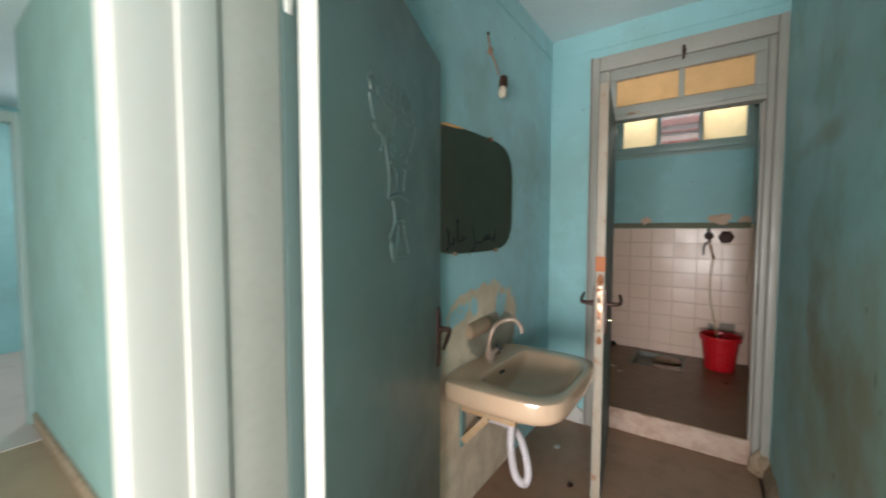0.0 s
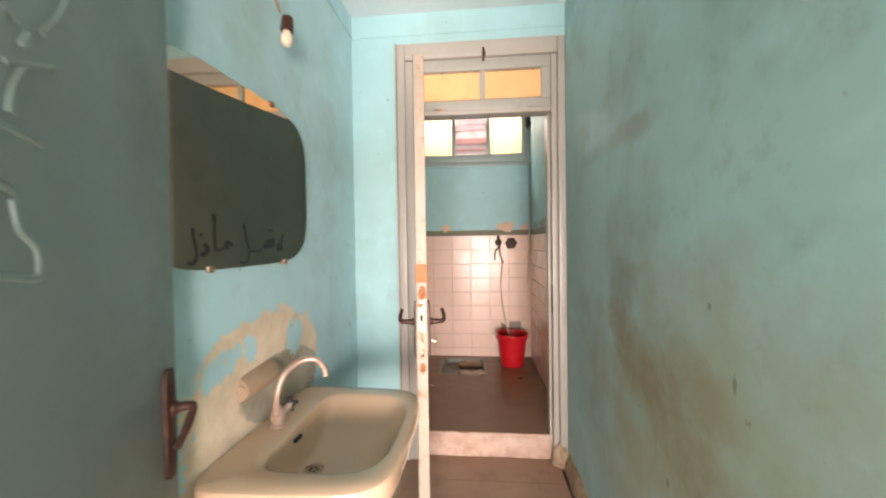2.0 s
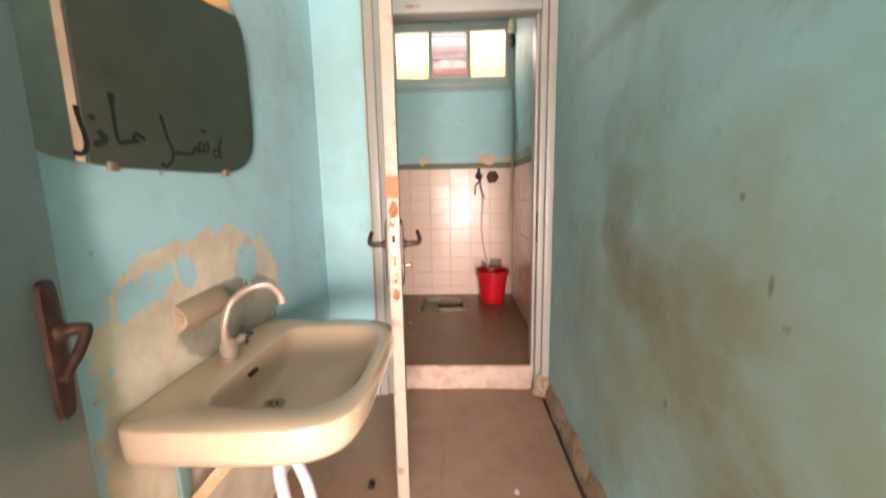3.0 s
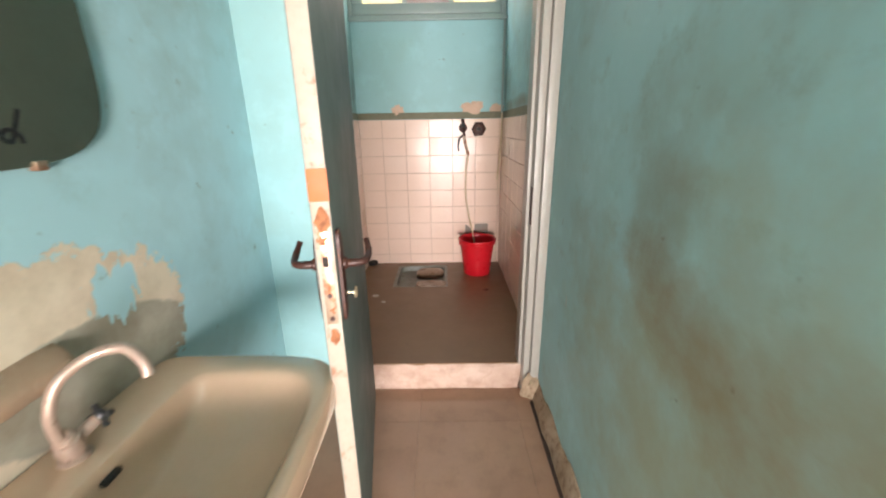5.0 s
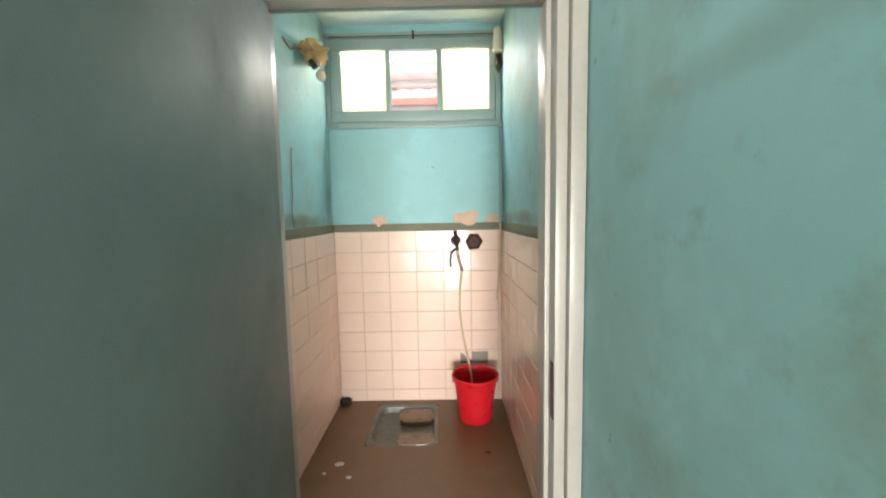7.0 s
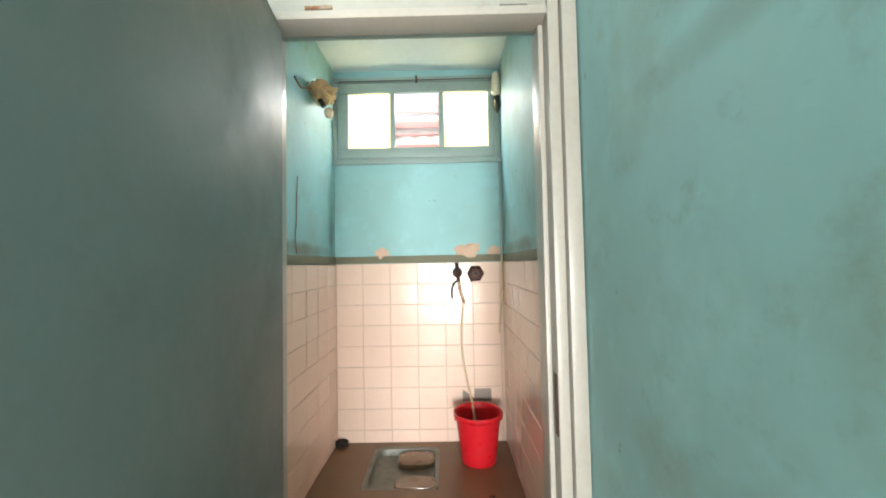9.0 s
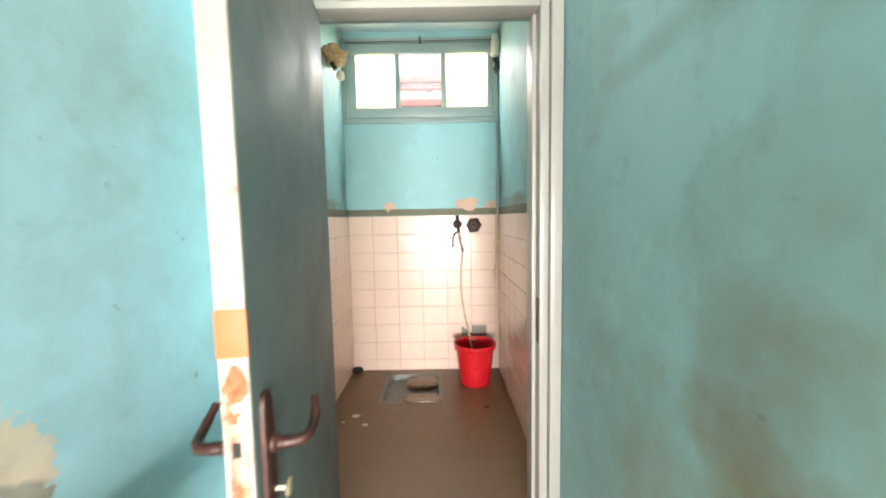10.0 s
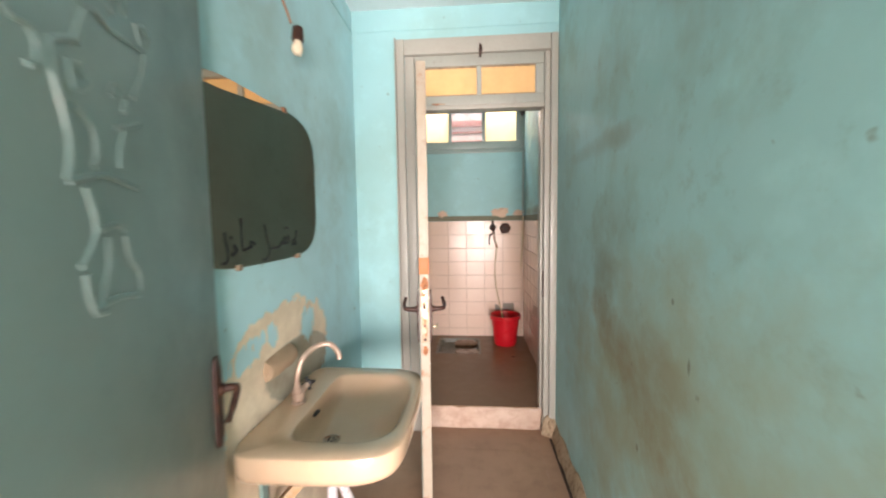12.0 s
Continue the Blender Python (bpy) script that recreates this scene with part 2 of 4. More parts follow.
# pinkish reflections of the room are put into the chrome's own colour
M_CHROME = surface("reflection_tinted_chrome", (0.52, 0.38, 0.30), (0.46, 0.33, 0.26), (0.42, 0.28, 0.2), 0.34, metal=0.35, big=25, amount=0.5)
M_BLACK = surface("black_plastic", (0.02, 0.02, 0.022), (0.03, 0.03, 0.03), (0.06, 0.05, 0.04), 0.4)
M_HOSE = surface("white_corrugated_plastic", (0.72, 0.66, 0.68), (0.66, 0.60, 0.62), (0.4, 0.33, 0.28), 0.45, big=8)
M_TUBE = surface("yellowed_clear_tube", (0.62, 0.50, 0.33), (0.55, 0.43, 0.27), (0.35, 0.25, 0.14), 0.3, big=10)
M_RED = surface("red_plastic", (0.62, 0.012, 0.022), (0.56, 0.010, 0.018), (0.40, 0.02, 0.02), 0.33, big=7, amount=0.4, bumps=0.06)
M_WOOD = surface("splashed_raw_wood", (0.50, 0.27, 0.11), (0.54, 0.37, 0.22), (0.58, 0.50, 0.38), 0.65, big=11, lo=0.5, hi=0.7)
M_BRACKET = surface("teal_painted_iron", (0.18, 0.33, 0.32), (0.25, 0.36, 0.33), (0.28, 0.14, 0.07), 0.5, big=12)
M_TILE = surface("cream_glazed_tile", (0.81, 0.64, 0.54), (0.78, 0.60, 0.49), (0.62, 0.42, 0.29), 0.17, big=2.4, lo=0.6, hi=0.85, amount=0.4, bumps=0.28, dist=0.004, piece=0.10, shine=0.26)
M_GROUT = surface("dirty_grout", (0.58, 0.45, 0.35), (0.50, 0.38, 0.29), (0.28, 0.19, 0.13), 0.85, big=6)
M_BAND = surface("olive_cement_band", (0.19, 0.19, 0.13), (0.16, 0.16, 0.11), (0.32, 0.29, 0.2), 0.8, big=9, bumps=0.6)
M_PLASTER = surface("pink_beige_plaster", (0.66, 0.47, 0.35), (0.60, 0.42, 0.31), (0.70, 0.56, 0.44), 0.85, big=12, bumps=0.6, dist=0.006)
M_BARE = surface("bare_cream_plaster", (0.44, 0.30, 0.195), (0.36, 0.25, 0.165), (0.52, 0.42, 0.31), 0.85, big=12, bumps=0.6, dist=0.006)
M_GREY_PATCH = surface("rough_grey_patch", (0.30, 0.27, 0.23), (0.25, 0.22, 0.19), (0.16, 0.13, 0.1), 0.8, big=9, bumps=0.5)
M_RUSTY = surface("orange_rust_bloom", (0.36, 0.14, 0.05), (0.28, 0.10, 0.035), (0.14, 0.05, 0.02), 0.75, big=25, lo=0.45, hi=0.65, bumps=0.5)
M_FLOOR = surface("pinkish_cement_tile", (0.40, 0.235, 0.145), (0.34, 0.195, 0.12), (0.22, 0.13, 0.085), 0.45, big=3.5, lo=0.50, hi=0.74, amount=0.5, piece=0.08, spots=0.25)
M_JOINT = surface("floor_joint", (0.34, 0.205, 0.14), (0.30, 0.18, 0.12), (0.1, 0.07, 0.05), 0.9)
M_TFLOOR = surface("brown_screed_floor", (0.195, 0.108, 0.052), (0.165, 0.090, 0.043), (0.25, 0.155, 0.09), 0.38, big=3, lo=0.56, hi=0.8, amount=0.5, spots=0.2, spot_col=(0.07, 0.045, 0.03))
M_STEP = surface("chipped_terrazzo_step", (0.62, 0.47, 0.38), (0.46, 0.31, 0.23), (0.30, 0.17, 0.11), 0.6, big=5, lo=0.46, hi=0.72, amount=0.6, bumps=0.6, dist=0.005)
M_SKIRT = surface("crumbling_beige_skirting", (0.42, 0.32, 0.22), (0.35, 0.25, 0.16), (0.18, 0.11, 0.06), 0.85, big=12, lo=0.48, hi=0.66, bumps=0.8, dist=0.006)
M_PAN = surface("grey_blue_stained_ceramic", (0.22, 0.235, 0.20), (0.17, 0.18, 0.15), (0.09, 0.075, 0.05), 0.42, big=9, lo=0.5, hi=0.75)
M_PANTOP = surface("grimy_brown_ceramic", (0.21, 0.125, 0.07), (0.23, 0.145, 0.085), (0.26, 0.23, 0.19), 0.3, big=7, lo=0.6, hi=0.8, coat=0.3)
M_CFLOOR = surface("tan_corridor_tile", (0.42, 0.30, 0.19), (0.37, 0.26, 0.17), (0.50, 0.38, 0.27), 0.5, big=2)
M_HFLOOR = surface("pale_hall_tile", (0.62, 0.52, 0.48), (0.56, 0.47, 0.43), (0.40, 0.30, 0.25), 0.45, big=2)
M_FOAM = surface("yellow_builders_foam", (0.72, 0.50, 0.26), (0.62, 0.40, 0.19), (0.80, 0.66, 0.45), 0.8, big=25, bumps=0.7, dist=0.006)
M_BULB = surface("opal_bulb_glass", (0.78, 0.68, 0.52), (0.74, 0.62, 0.45), (0.5, 0.38, 0.25), 0.12, big=14, coat=0.5)
M_CORD = surface("brown_flex", (0.30, 0.17, 0.11), (0.38, 0.24, 0.17), (0.6, 0.5, 0.4), 0.6, big=30)
M_BOXW = surface("yellowed_white_plastic", (0.74, 0.70, 0.60), (0.68, 0.63, 0.52), (0.4, 0.33, 0.25), 0.4, big=12)
M_INK = surface("black_marker_ink", (0.012, 0.012, 0.012), (0.016, 0.016, 0.016), (0.02, 0.02, 0.02), 0.5)
M_PINK = surface("pink_render", (0.66, 0.55, 0.49), (0.60, 0.49, 0.43), (0.35, 0.22, 0.18), 0.85, big=1.2)
M_REDWOOD = surface("red_brown_shutter_paint", (0.34, 0.075, 0.040), (0.30, 0.065, 0.035), (0.14, 0.05, 0.04), 0.6, big=3)
M_GROUND = surface("pale_concrete_ground", (0.42, 0.39, 0.35), (0.37, 0.35, 0.31), (0.25, 0.23, 0.2), 0.9, big=0.6)

M_MIRROR, _nt, _bs = mat_base("tarnished_mirror")
_bs.inputs["Metallic"].default_value = 1.0
_n = noise_tex(_nt, 6.0, 6, 0.6, world_pos(_nt))
_nt.links.new(mixc(_nt, ramp(_nt, _n.outputs[0], 0.5, 0.8), (0.55, 0.49, 0.41), (0.46, 0.41, 0.34)), _bs.inputs["Base Color"])
_nt.links.new(ramp(_nt, _n.outputs[0], -0.2, 24.0), _bs.inputs["Roughness"])
_bs.inputs["Roughness"].default_value = 0.05


def stained_glass(name, col, clear, chalk=0.0):
    m, nt, bs = mat_base(name)
    out = nt.nodes["Material Output"]
    n = noise_tex(nt, 14.0, 4, 0.6, world_pos(nt))
    c = mixc(nt, ramp(nt, n.outputs[0], 0.3, 0.75), col, tuple(v * 0.86 for v in col))
    tl = nt.nodes.new("ShaderNodeBsdfTranslucent")
    tp = nt.nodes.new("ShaderNodeBsdfTransparent")
    gl = nt.nodes.new("ShaderNodeBsdfGlossy")
    gl.inputs["Roughness"].default_value = 0.12
    nt.links.new(c, tl.inputs["Color"])
    nt.links.new(c, tp.inputs["Color"])
    a, b = nt.nodes.new("ShaderNodeMixShader"), nt.nodes.new("ShaderNodeMixShader")
    a.inputs[0].default_value = clear
    df, k = nt.nodes.new("ShaderNodeBsdfDiffuse"), nt.nodes.new("ShaderNodeMixShader")
    nt.links.new(c, df.inputs["Color"])
    k.inputs[0].default_value = chalk
    nt.links.new(tl.outputs[0], k.inputs[1])
    nt.links.new(df.outputs[0], k.inputs[2])
    nt.links.new(k.outputs[0], a.inputs[1])
    nt.links.new(tp.outputs[0], a.inputs[2])
    b.inputs[0].default_value = 0.05
    nt.links.new(a.outputs[0], b.inputs[1])
    nt.links.new(gl.outputs[0], b.inputs[2])
    nt.links.new(b.outputs[0], out.inputs["Surface"])
    return m


M_YELLOW = stained_glass("yellow_obscured_glass", (0.97, 0.83, 0.56), 0.22)
M_ORANGE = stained_glass("amber_obscured_glass", (0.98, 0.70, 0.37), 0.25, 0.75)
M_CLEAR = stained_glass("dusty_clear_glass", (0.95, 0.92, 0.90), 0.93)

# ---- mesh helpers ----
BASE = {}


def thing(name, label, category, base=(0, 0, 0), turn=0.0, group="", kind=""):
    ob = new(name)
    ob.empty_display_size = 0.05
    ob.matrix_world = pose(*base, 0, 0, turn)
    BASE[ob.name] = Vector(base) if not turn else None
    return tagged(ob, label, category, group, kind)


def finish(name, bm, material, smooth=True):
    me = bpy.data.meshes.new(name)
    bmesh.ops.recalc_face_normals(bm, faces=bm.faces)
    bm.to_mesh(me)
    bm.free()
    me.materials.append(material)
    if smooth:
        me.shade_smooth()
        me.set_sharp_from_angle(angle=radians(38))
    return new(name, me)


def part(name, bm, material, parent, label="", local=False):
    """Links a bmesh as one mesh under a thing or a part. Points are in world metres, or the parent's own if local."""
    top = parent
    while top.parent:
        top = top.parent
    base = BASE.get(top.name)
    if base is not None and not local:
        bm.transform(Matrix.Translation(-base))
    ob = finish(name, bm, material)
    ob.parent = parent
    return tagged(ob, label)


def solid(name, bm, material, label, category, kind="structure"):
    return tagged(finish(name, bm, material), label, category, "", kind)


def box(x0, x1, y0, y1, z0, z1, bevel=0.0, bm=None):
    b = bmesh.new()
    bmesh.ops.create_cube(b, size=1)
    b.transform(Matrix.LocRotScale(((x0 + x1) / 2, (y0 + y1) / 2, (z0 + z1) / 2), None, (x1 - x0, y1 - y0, z1 - z0)))
    if bevel:
        bmesh.ops.bevel(b, geom=list(b.edges), offset=bevel, segments=2, profile=0.6, affect="EDGES")
    if bm is None:
        return b
    add(bm, b)
    return bm


def add(bm, other):
    me = bpy.data.meshes.new("tmp")
    other.to_mesh(me)
    other.free()
    bm.from_mesh(me)
    bpy.data.meshes.remove(me)
    return bm


def lathe(profile, segments=28, at=(0, 0, 0), turn=None, ridges=0):
    """A turned shape from (radius, height) pairs about z."""
    b = bmesh.new()
    rings = []
    for r, z in profile:
        rings.append([b.verts.new((r * math.cos(2 * math.pi * i / segments), r * math.sin(2 * math.pi * i / segments), z)) for i in range(segments)])
    for a, c in zip(rings, rings[1:]):
        for i in range(segments):
            j = (i + 1) % segments
            b.faces.new((a[i], a[j], c[j], c[i]))
    b.faces.new(rings[0][::-1])
    b.faces.new(rings[-1])
    m = Matrix.Translation(at)
    b.transform(m @ turn if turn is not None else m)
    return b


def spline(points, steps=8):
    """A smooth line through points."""
    pts = [Vector(p) for p in points]
    out = []
    for i in range(len(pts) - 1):
        p0, p1, p2, p3 = pts[max(i - 1, 0)], pts[i], pts[i + 1], pts[min(i + 2, len(pts) - 1)]
        for k in range(steps):
            t = k / steps
            out.append(0.5 * (2 * p1 + (p2 - p0) * t + (2 * p0 - 5 * p1 + 4 * p2 - p3) * t * t + (3 * p1 - p0 - 3 * p2 + p3) * t ** 3))
    out.append(pts[-1])
    return out


def tube(points, radius, sides=10, steps=8, ribs=0.0, flat=None, bm=None):
    """A round bar along a smooth line. ribs: corrugation depth; flat: (axis, factor) squashes it."""
    line = spline(points, steps) if steps > 1 else [Vector(p) for p in points]
    b = bmesh.new()
    rings = []
    up = Vector((0.13, 0.31, 0.94))
    for i, p in enumerate(line):
        d = (line[min(i + 1, len(line) - 1)] - line[max(i - 1, 0)]).normalized()
        s = d.cross(up)
        s = s.normalized() if s.length > 1e-4 else Vector((1, 0, 0))
        n = d.cross(s).normalized()
        r = radius[min(i * len(radius) // len(line), len(radius) - 1)] if isinstance(radius, (list, tuple)) else radius
        r += ribs * (1 if i % 2 else -1)
        ring = []
        for k in range(sides):
            a = 2 * math.pi * k / sides
            off = (s * math.cos(a) + n * math.sin(a)) * r
            if flat:
                off[flat[0]] *= flat[1]
            ring.append(b.verts.new(p + off))
        rings.append(ring)
    for a, c in zip(rings, rings[1:]):
        for i in range(sides):
            j = (i + 1) % sides
            b.faces.new((a[i], a[j], c[j], c[i]))
    b.faces.new(rings[0][::-1])
    b.faces.new(rings[-1])
    return add(bm, b) if bm is not None else b


def loops(rings, cap_first=True, cap_last=True):
    """A skin over closed rings of equal count."""
    b = bmesh.new()
    vs = [[b.verts.new(p) for p in r] for r in rings]
    n = len(vs[0])
    for a, c in zip(vs, vs[1:]):
        for i in range(n):
            j = (i + 1) % n
            b.faces.new((a[i], a[j], c[j], c[i]))
    if cap_first:
        b.faces.new(vs[0][::-1])
    if cap_last:
        b.faces.new(vs[-1])
    return b


def slab(outline, depth_axis, d0, d1, round_edge=0.0):
    """A plate with the given outline (two other axes), between d0 and d1."""
    def put(u, v, d):
        return {0: (d, u, v), 1: (u, d, v), 2: (u, v, d)}[depth_axis]
    cu = sum(p[0] for p in outline) / len(outline)
    cv = sum(p[1] for p in outline) / len(outline)

    def shrunk(f):
        return [(cu + (u - cu) * f, cv + (v - cv) * f) for u, v in outline]
    size = max(abs(u - cu) for u, v in outline)
    f = 1 - round_edge / size
    seq = [(shrunk(1), d0), (shrunk(1), d1 + (d0 - d1) * 0.3), (shrunk(f), d1)] if round_edge else [(outline, d0), (outline, d1)]
    return loops([[put(u, v, d) for u, v in o] for o, d in seq])


def blob(at, size, seed, rough=0.25, freq=3.0, sub=3):
    """A lumpy mass."""
    b = bmesh.new()
    bmesh.ops.create_icosphere(b, subdivisions=sub, radius=1)
    for v in b.verts:
        k = 1 + rough * noise.noise(v.co * freq * 0.5 + Vector((seed, seed * 2, 0))) * 2
        v.co = Vector((v.co.x * size[0] * k, v.co.y * size[1] * k, v.co.z * size[2] * k)) + Vector(at)
    return b


# ---- plan ----
XL, XR = -0.975, 0.235            # washroom walls
Y0, YD = 0.56, 2.745              # entrance and dividing wall
YT, YB = 2.865, 4.278              # toilet, front and back
TL, TR = -0.878, 0.252            # toilet walls
ZC, ZT = 2.575, 2.64              # ceilings
STEP = 0.143

# ---- floors ----
washroom_floor = solid("floor_washroom", box(XL - 0.12, XR + 0.12, 0.62, YD + 0.05, -0.10, -0.006), M_JOINT, "worn pinkish cement tile floor of the washroom", "floor")
solid("floor_corridor", box(-3.42, 1.9, -2.3, 0.30, -0.10, 0.0), M_CFLOOR, "tan tiled corridor floor", "floor")
solid("floor_corridor_side", box(-3.42, -0.80, 0.30, 0.62, -0.10, 0.0), M_CFLOOR, "tan tiled corridor floor", "floor")
solid("floor_threshold", box(-0.80, XR + 0.12, 0.30, 0.62, -0.10, 0.0), M_FLOOR, "pinkish cement threshold floor", "floor")
solid("floor_hall", box(-6.2, -3.42, -2.3, 2.6, -0.10, 0.004), M_HFLOOR, "pale pinkish tiled hall floor", "floor")

# toilet floor with the sunken pan's opening
PX0, PX1, PY0, PY1 = -0.605, -0.195, 3.75, 4.215
def rect_ring(x0, x1, y0, y1, z):
    return [(x0, y0, z), (x1, y0, z), (x1, y1, z), (x0, y1, z)]


f_out, f_in = (TL - 0.05, TR + 0.05, 2.80, YB + 0.05), (PX0, PX1, PY0, PY1)
b = loops([rect_ring(*f_in, -0.02), rect_ring(*f_out, -0.02), rect_ring(*f_out, STEP), rect_ring(*f_in, STEP), rect_ring(*f_in, -0.02)], False, False)
bmesh.ops.remove_doubles(b, verts=b.verts, dist=0.0001)
solid("floor_toilet", b, M_TFLOOR, "brown screeded toilet floor, raised by one step", "floor")

# step riser with a chipped, uneven front
b = bmesh.new()
bmesh.ops.create_grid(b, x_segments=44, y_segments=8, size=0.5)
for v in b.verts:
    x, z = v.co.x, v.co.y
    wob = noise.noise(Vector((x * 9, z * 6, 1.0))) * 0.006 + noise.noise(Vector((x * 30, z * 20, 4.0))) * 0.003
    edge = 0.012 if z > 0.45 else 0.0
    v.co = Vector((-0.222 + x * 0.78, 2.792 + edge + wob, (z + 0.5) * (STEP - 0.001) + (0.002 * noise.noise(Vector((x * 14, 0, 0))) if z > 0.45 else 0)))
ext = bmesh.ops.extrude_face_region(b, geom=list(b.faces))
bmesh.ops.translate(b, vec=(0, 0.03, 0), verts=[e for e in ext["geom"] if isinstance(e, bmesh.types.BMVert)])
solid("step", b, M_STEP, "chipped stained terrazzo step riser into the toilet", "step")

# ---- walls ----
solid("wall_left", box(XL - 0.12, XL, 0.77, YD, -0.05, ZC), M_WALL_PATCH, "turquoise painted wall with paint peeled to plaster round the basin", "wall")
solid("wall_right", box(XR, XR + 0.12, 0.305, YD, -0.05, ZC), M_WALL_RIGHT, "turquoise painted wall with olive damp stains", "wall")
b = box(XL - 0.12, -0.66, YD, YT, -0.05, ZC + 0.07)
box(-0.66, 0.205, YD, YT, 2.345, ZC + 0.07, bm=b)
box(0.205, XR + 0.12, YD, YT, -0.05, ZC + 0.07, bm=b)
solid("wall_dividing", b, M_WALL_CLEAN, "pale turquoise painted wall round the toilet door", "wall")
solid("wall_toilet_left", box(TL - 0.12, TL, YT, YB, -0.05, ZT), M_WALL, "turquoise painted toilet wall above tiles", "wall")
solid("wall_toilet_right", box(TR, TR + 0.12, YT, YB, -0.05, ZT), M_WALL, "turquoise painted toilet wall above tiles", "wall")
WX0, WX1, WZ0, WZ1 = -0.86, 0.225, 2.03, 2.56
b = box(TL - 0.12, TR + 0.12, YB, YB + 0.18, -0.05, WZ0)
box(TL - 0.12, WX0, YB, YB + 0.18, WZ0, WZ1, bm=b)
box(WX1, TR + 0.12, YB, YB + 0.18, WZ0, WZ1, bm=b)
box(TL - 0.12, TR + 0.12, YB, YB + 0.18, WZ1, ZT + 0.1, bm=b)
solid("wall_toilet_back", b, M_WALL_CLEAN, "turquoise painted toilet wall with a high window", "wall")
# entrance wall: pier with plaster reveal, lintel, corridor walls
solid("wall_pier", box(-0.728, -0.655, 0.305, 0.425, -0.05, ZC, 0.012), M_WHITE, "white painted plaster pier beside the entrance door", "wall")
solid("wall_pier_inner", box(-0.80, -0.70, 0.425, 0.77, -0.05, ZC), M_WALL_CLEAN, "turquoise painted pier behind the door frame", "wall")
solid("wall_entrance_lintel", box(-0.655, XR, 0.305, Y0, 2.03, ZC), M_WALL_CLEAN, "turquoise painted wall above the entrance door", "wall")
solid("wall_corridor_green", box(-3.72, -0.80, 0.62, 0.77, -0.05, ZC), M_GREEN, "green painted corridor wall", "wall")
solid("wall_corridor_far", box(-6.2, -6.05, -2.3, 2.6, -0.05, ZC), M_WALL_CLEAN, "pale blue painted wall of the far hall", "wall")
solid("wall_hall_side", box(-6.2, -3.57, 2.6, 2.75, -0.05, ZC), M_WALL_CLEAN, "pale blue painted hall wall", "wall")
solid("wall_hall_return", box(-3.72, -3.57, 0.77, 2.6, -0.05, ZC), M_WALL_CLEAN, "pale blue painted hall wall", "wall")
b = box(-6.2, -0.70, -2.45, -2.3, -0.05, ZC)
box(1.10, 1.90, -2.45, -2.3, -0.05, ZC, bm=b)
box(-0.70, 1.10, -2.45, -2.3, 2.25, ZC, bm=b)
solid("wall_corridor_window", b, M_WALL_CLEAN, "pale painted corridor wall with an open doorway to daylight", "wall")
solid("wall_corridor_end", box(1.75, 1.90, -2.3, 0.305, -0.05, ZC), M_WALL_CLEAN, "pale painted corridor end wall", "wall")
solid("wall_corridor_right", box(XR + 0.12, 1.90, 0.305, 0.45, -0.05, ZC), M_WALL_CLEAN, "pale painted corridor wall", "wall")

# ceilings
solid("ceiling_washroom", box(XL - 0.12, XR + 0.12, 0.45, YD, ZC, ZC + 0.12), M_CEIL, "pale painted washroom ceiling", "ceiling")
solid("ceiling_toilet", box(TL - 0.12, TR + 0.12, YT, YB, ZT, ZT + 0.12), M_CEIL, "pale painted toilet ceiling", "ceiling")
solid("ceiling_corridor", box(-6.2, 1.90, -2.45, 0.45, ZC, ZC + 0.12), M_CEIL, "pale corridor ceiling", "ceiling")
solid("ceiling_hall", box(-6.2, XL - 0.12, 0.45, 2.75, ZC, ZC + 0.12), M_CEIL, "pale hall ceiling", "ceiling")

# raised line of the plaster band under the ceiling
b = box(XL, XR, YD - 0.004, YD, ZC - 0.125, ZC - 0.118)
solid("trim_band", b, M_WALL_CLEAN, "thin raised plaster line under the ceiling", "trim")
b = box(XL, XL + 0.004, Y0 + 0.1, YD - 0.004, ZC - 0.125, ZC - 0.118)
solid("trim_band_side", b, M_WALL_CLEAN, "thin raised plaster line under the ceiling", "trim")


def skirting(name, x, y0, y1, height, out, side, label):
    """Crumbling cement skirting with an uneven top and a sloping face."""
    n = 60
    rings = []
    for i in range(n + 1):
        y = y0 + (y1 - y0) * i / n
        h = height * (1 + 0.28 * noise.noise(Vector((y * 7, 2.0, side))) + 0.12 * noise.noise(Vector((y * 31, 5.0, side))))
        o = out * (1 + 0.25 * noise.noise(Vector((y * 9, 9.0, side))))
        rings.append([(x, y, -0.005), (x - side * o, y, -0.005), (x - side * o * 0.92, y, h * 0.35), (x - side * o * 0.45, y, h * 0.8), (x - side * 0.006, y, h), (x, y, h)])
    return solid(name, loops(rings), M_SKIRT, label, "skirting")


skirting("baseboard_right", XR, 0.6, YD - 0.005, 0.085, 0.034, 1, "crumbling beige cement skirting at the floor")
solid("baseboard_corridor", box(-3.7, -1.1, 0.605, 0.62, 0.0, 0.09, 0.003), M_SKIRT, "beige corridor skirting board", "skirting")
# dark brown strip laid along the gap line beside the skirting
M_GAP = surface("dark_brown_gap", (0.035, 0.022, 0.014), (0.05, 0.03, 0.02), (0.09, 0.06, 0.04), 0.9, big=14)
solid("trim_floor_gap", box(XR - 0.048, XR - 0.030, 0.9, 2.69, -0.004, 0.0016), M_GAP, "dark gap line along the foot of the wall", "trim")
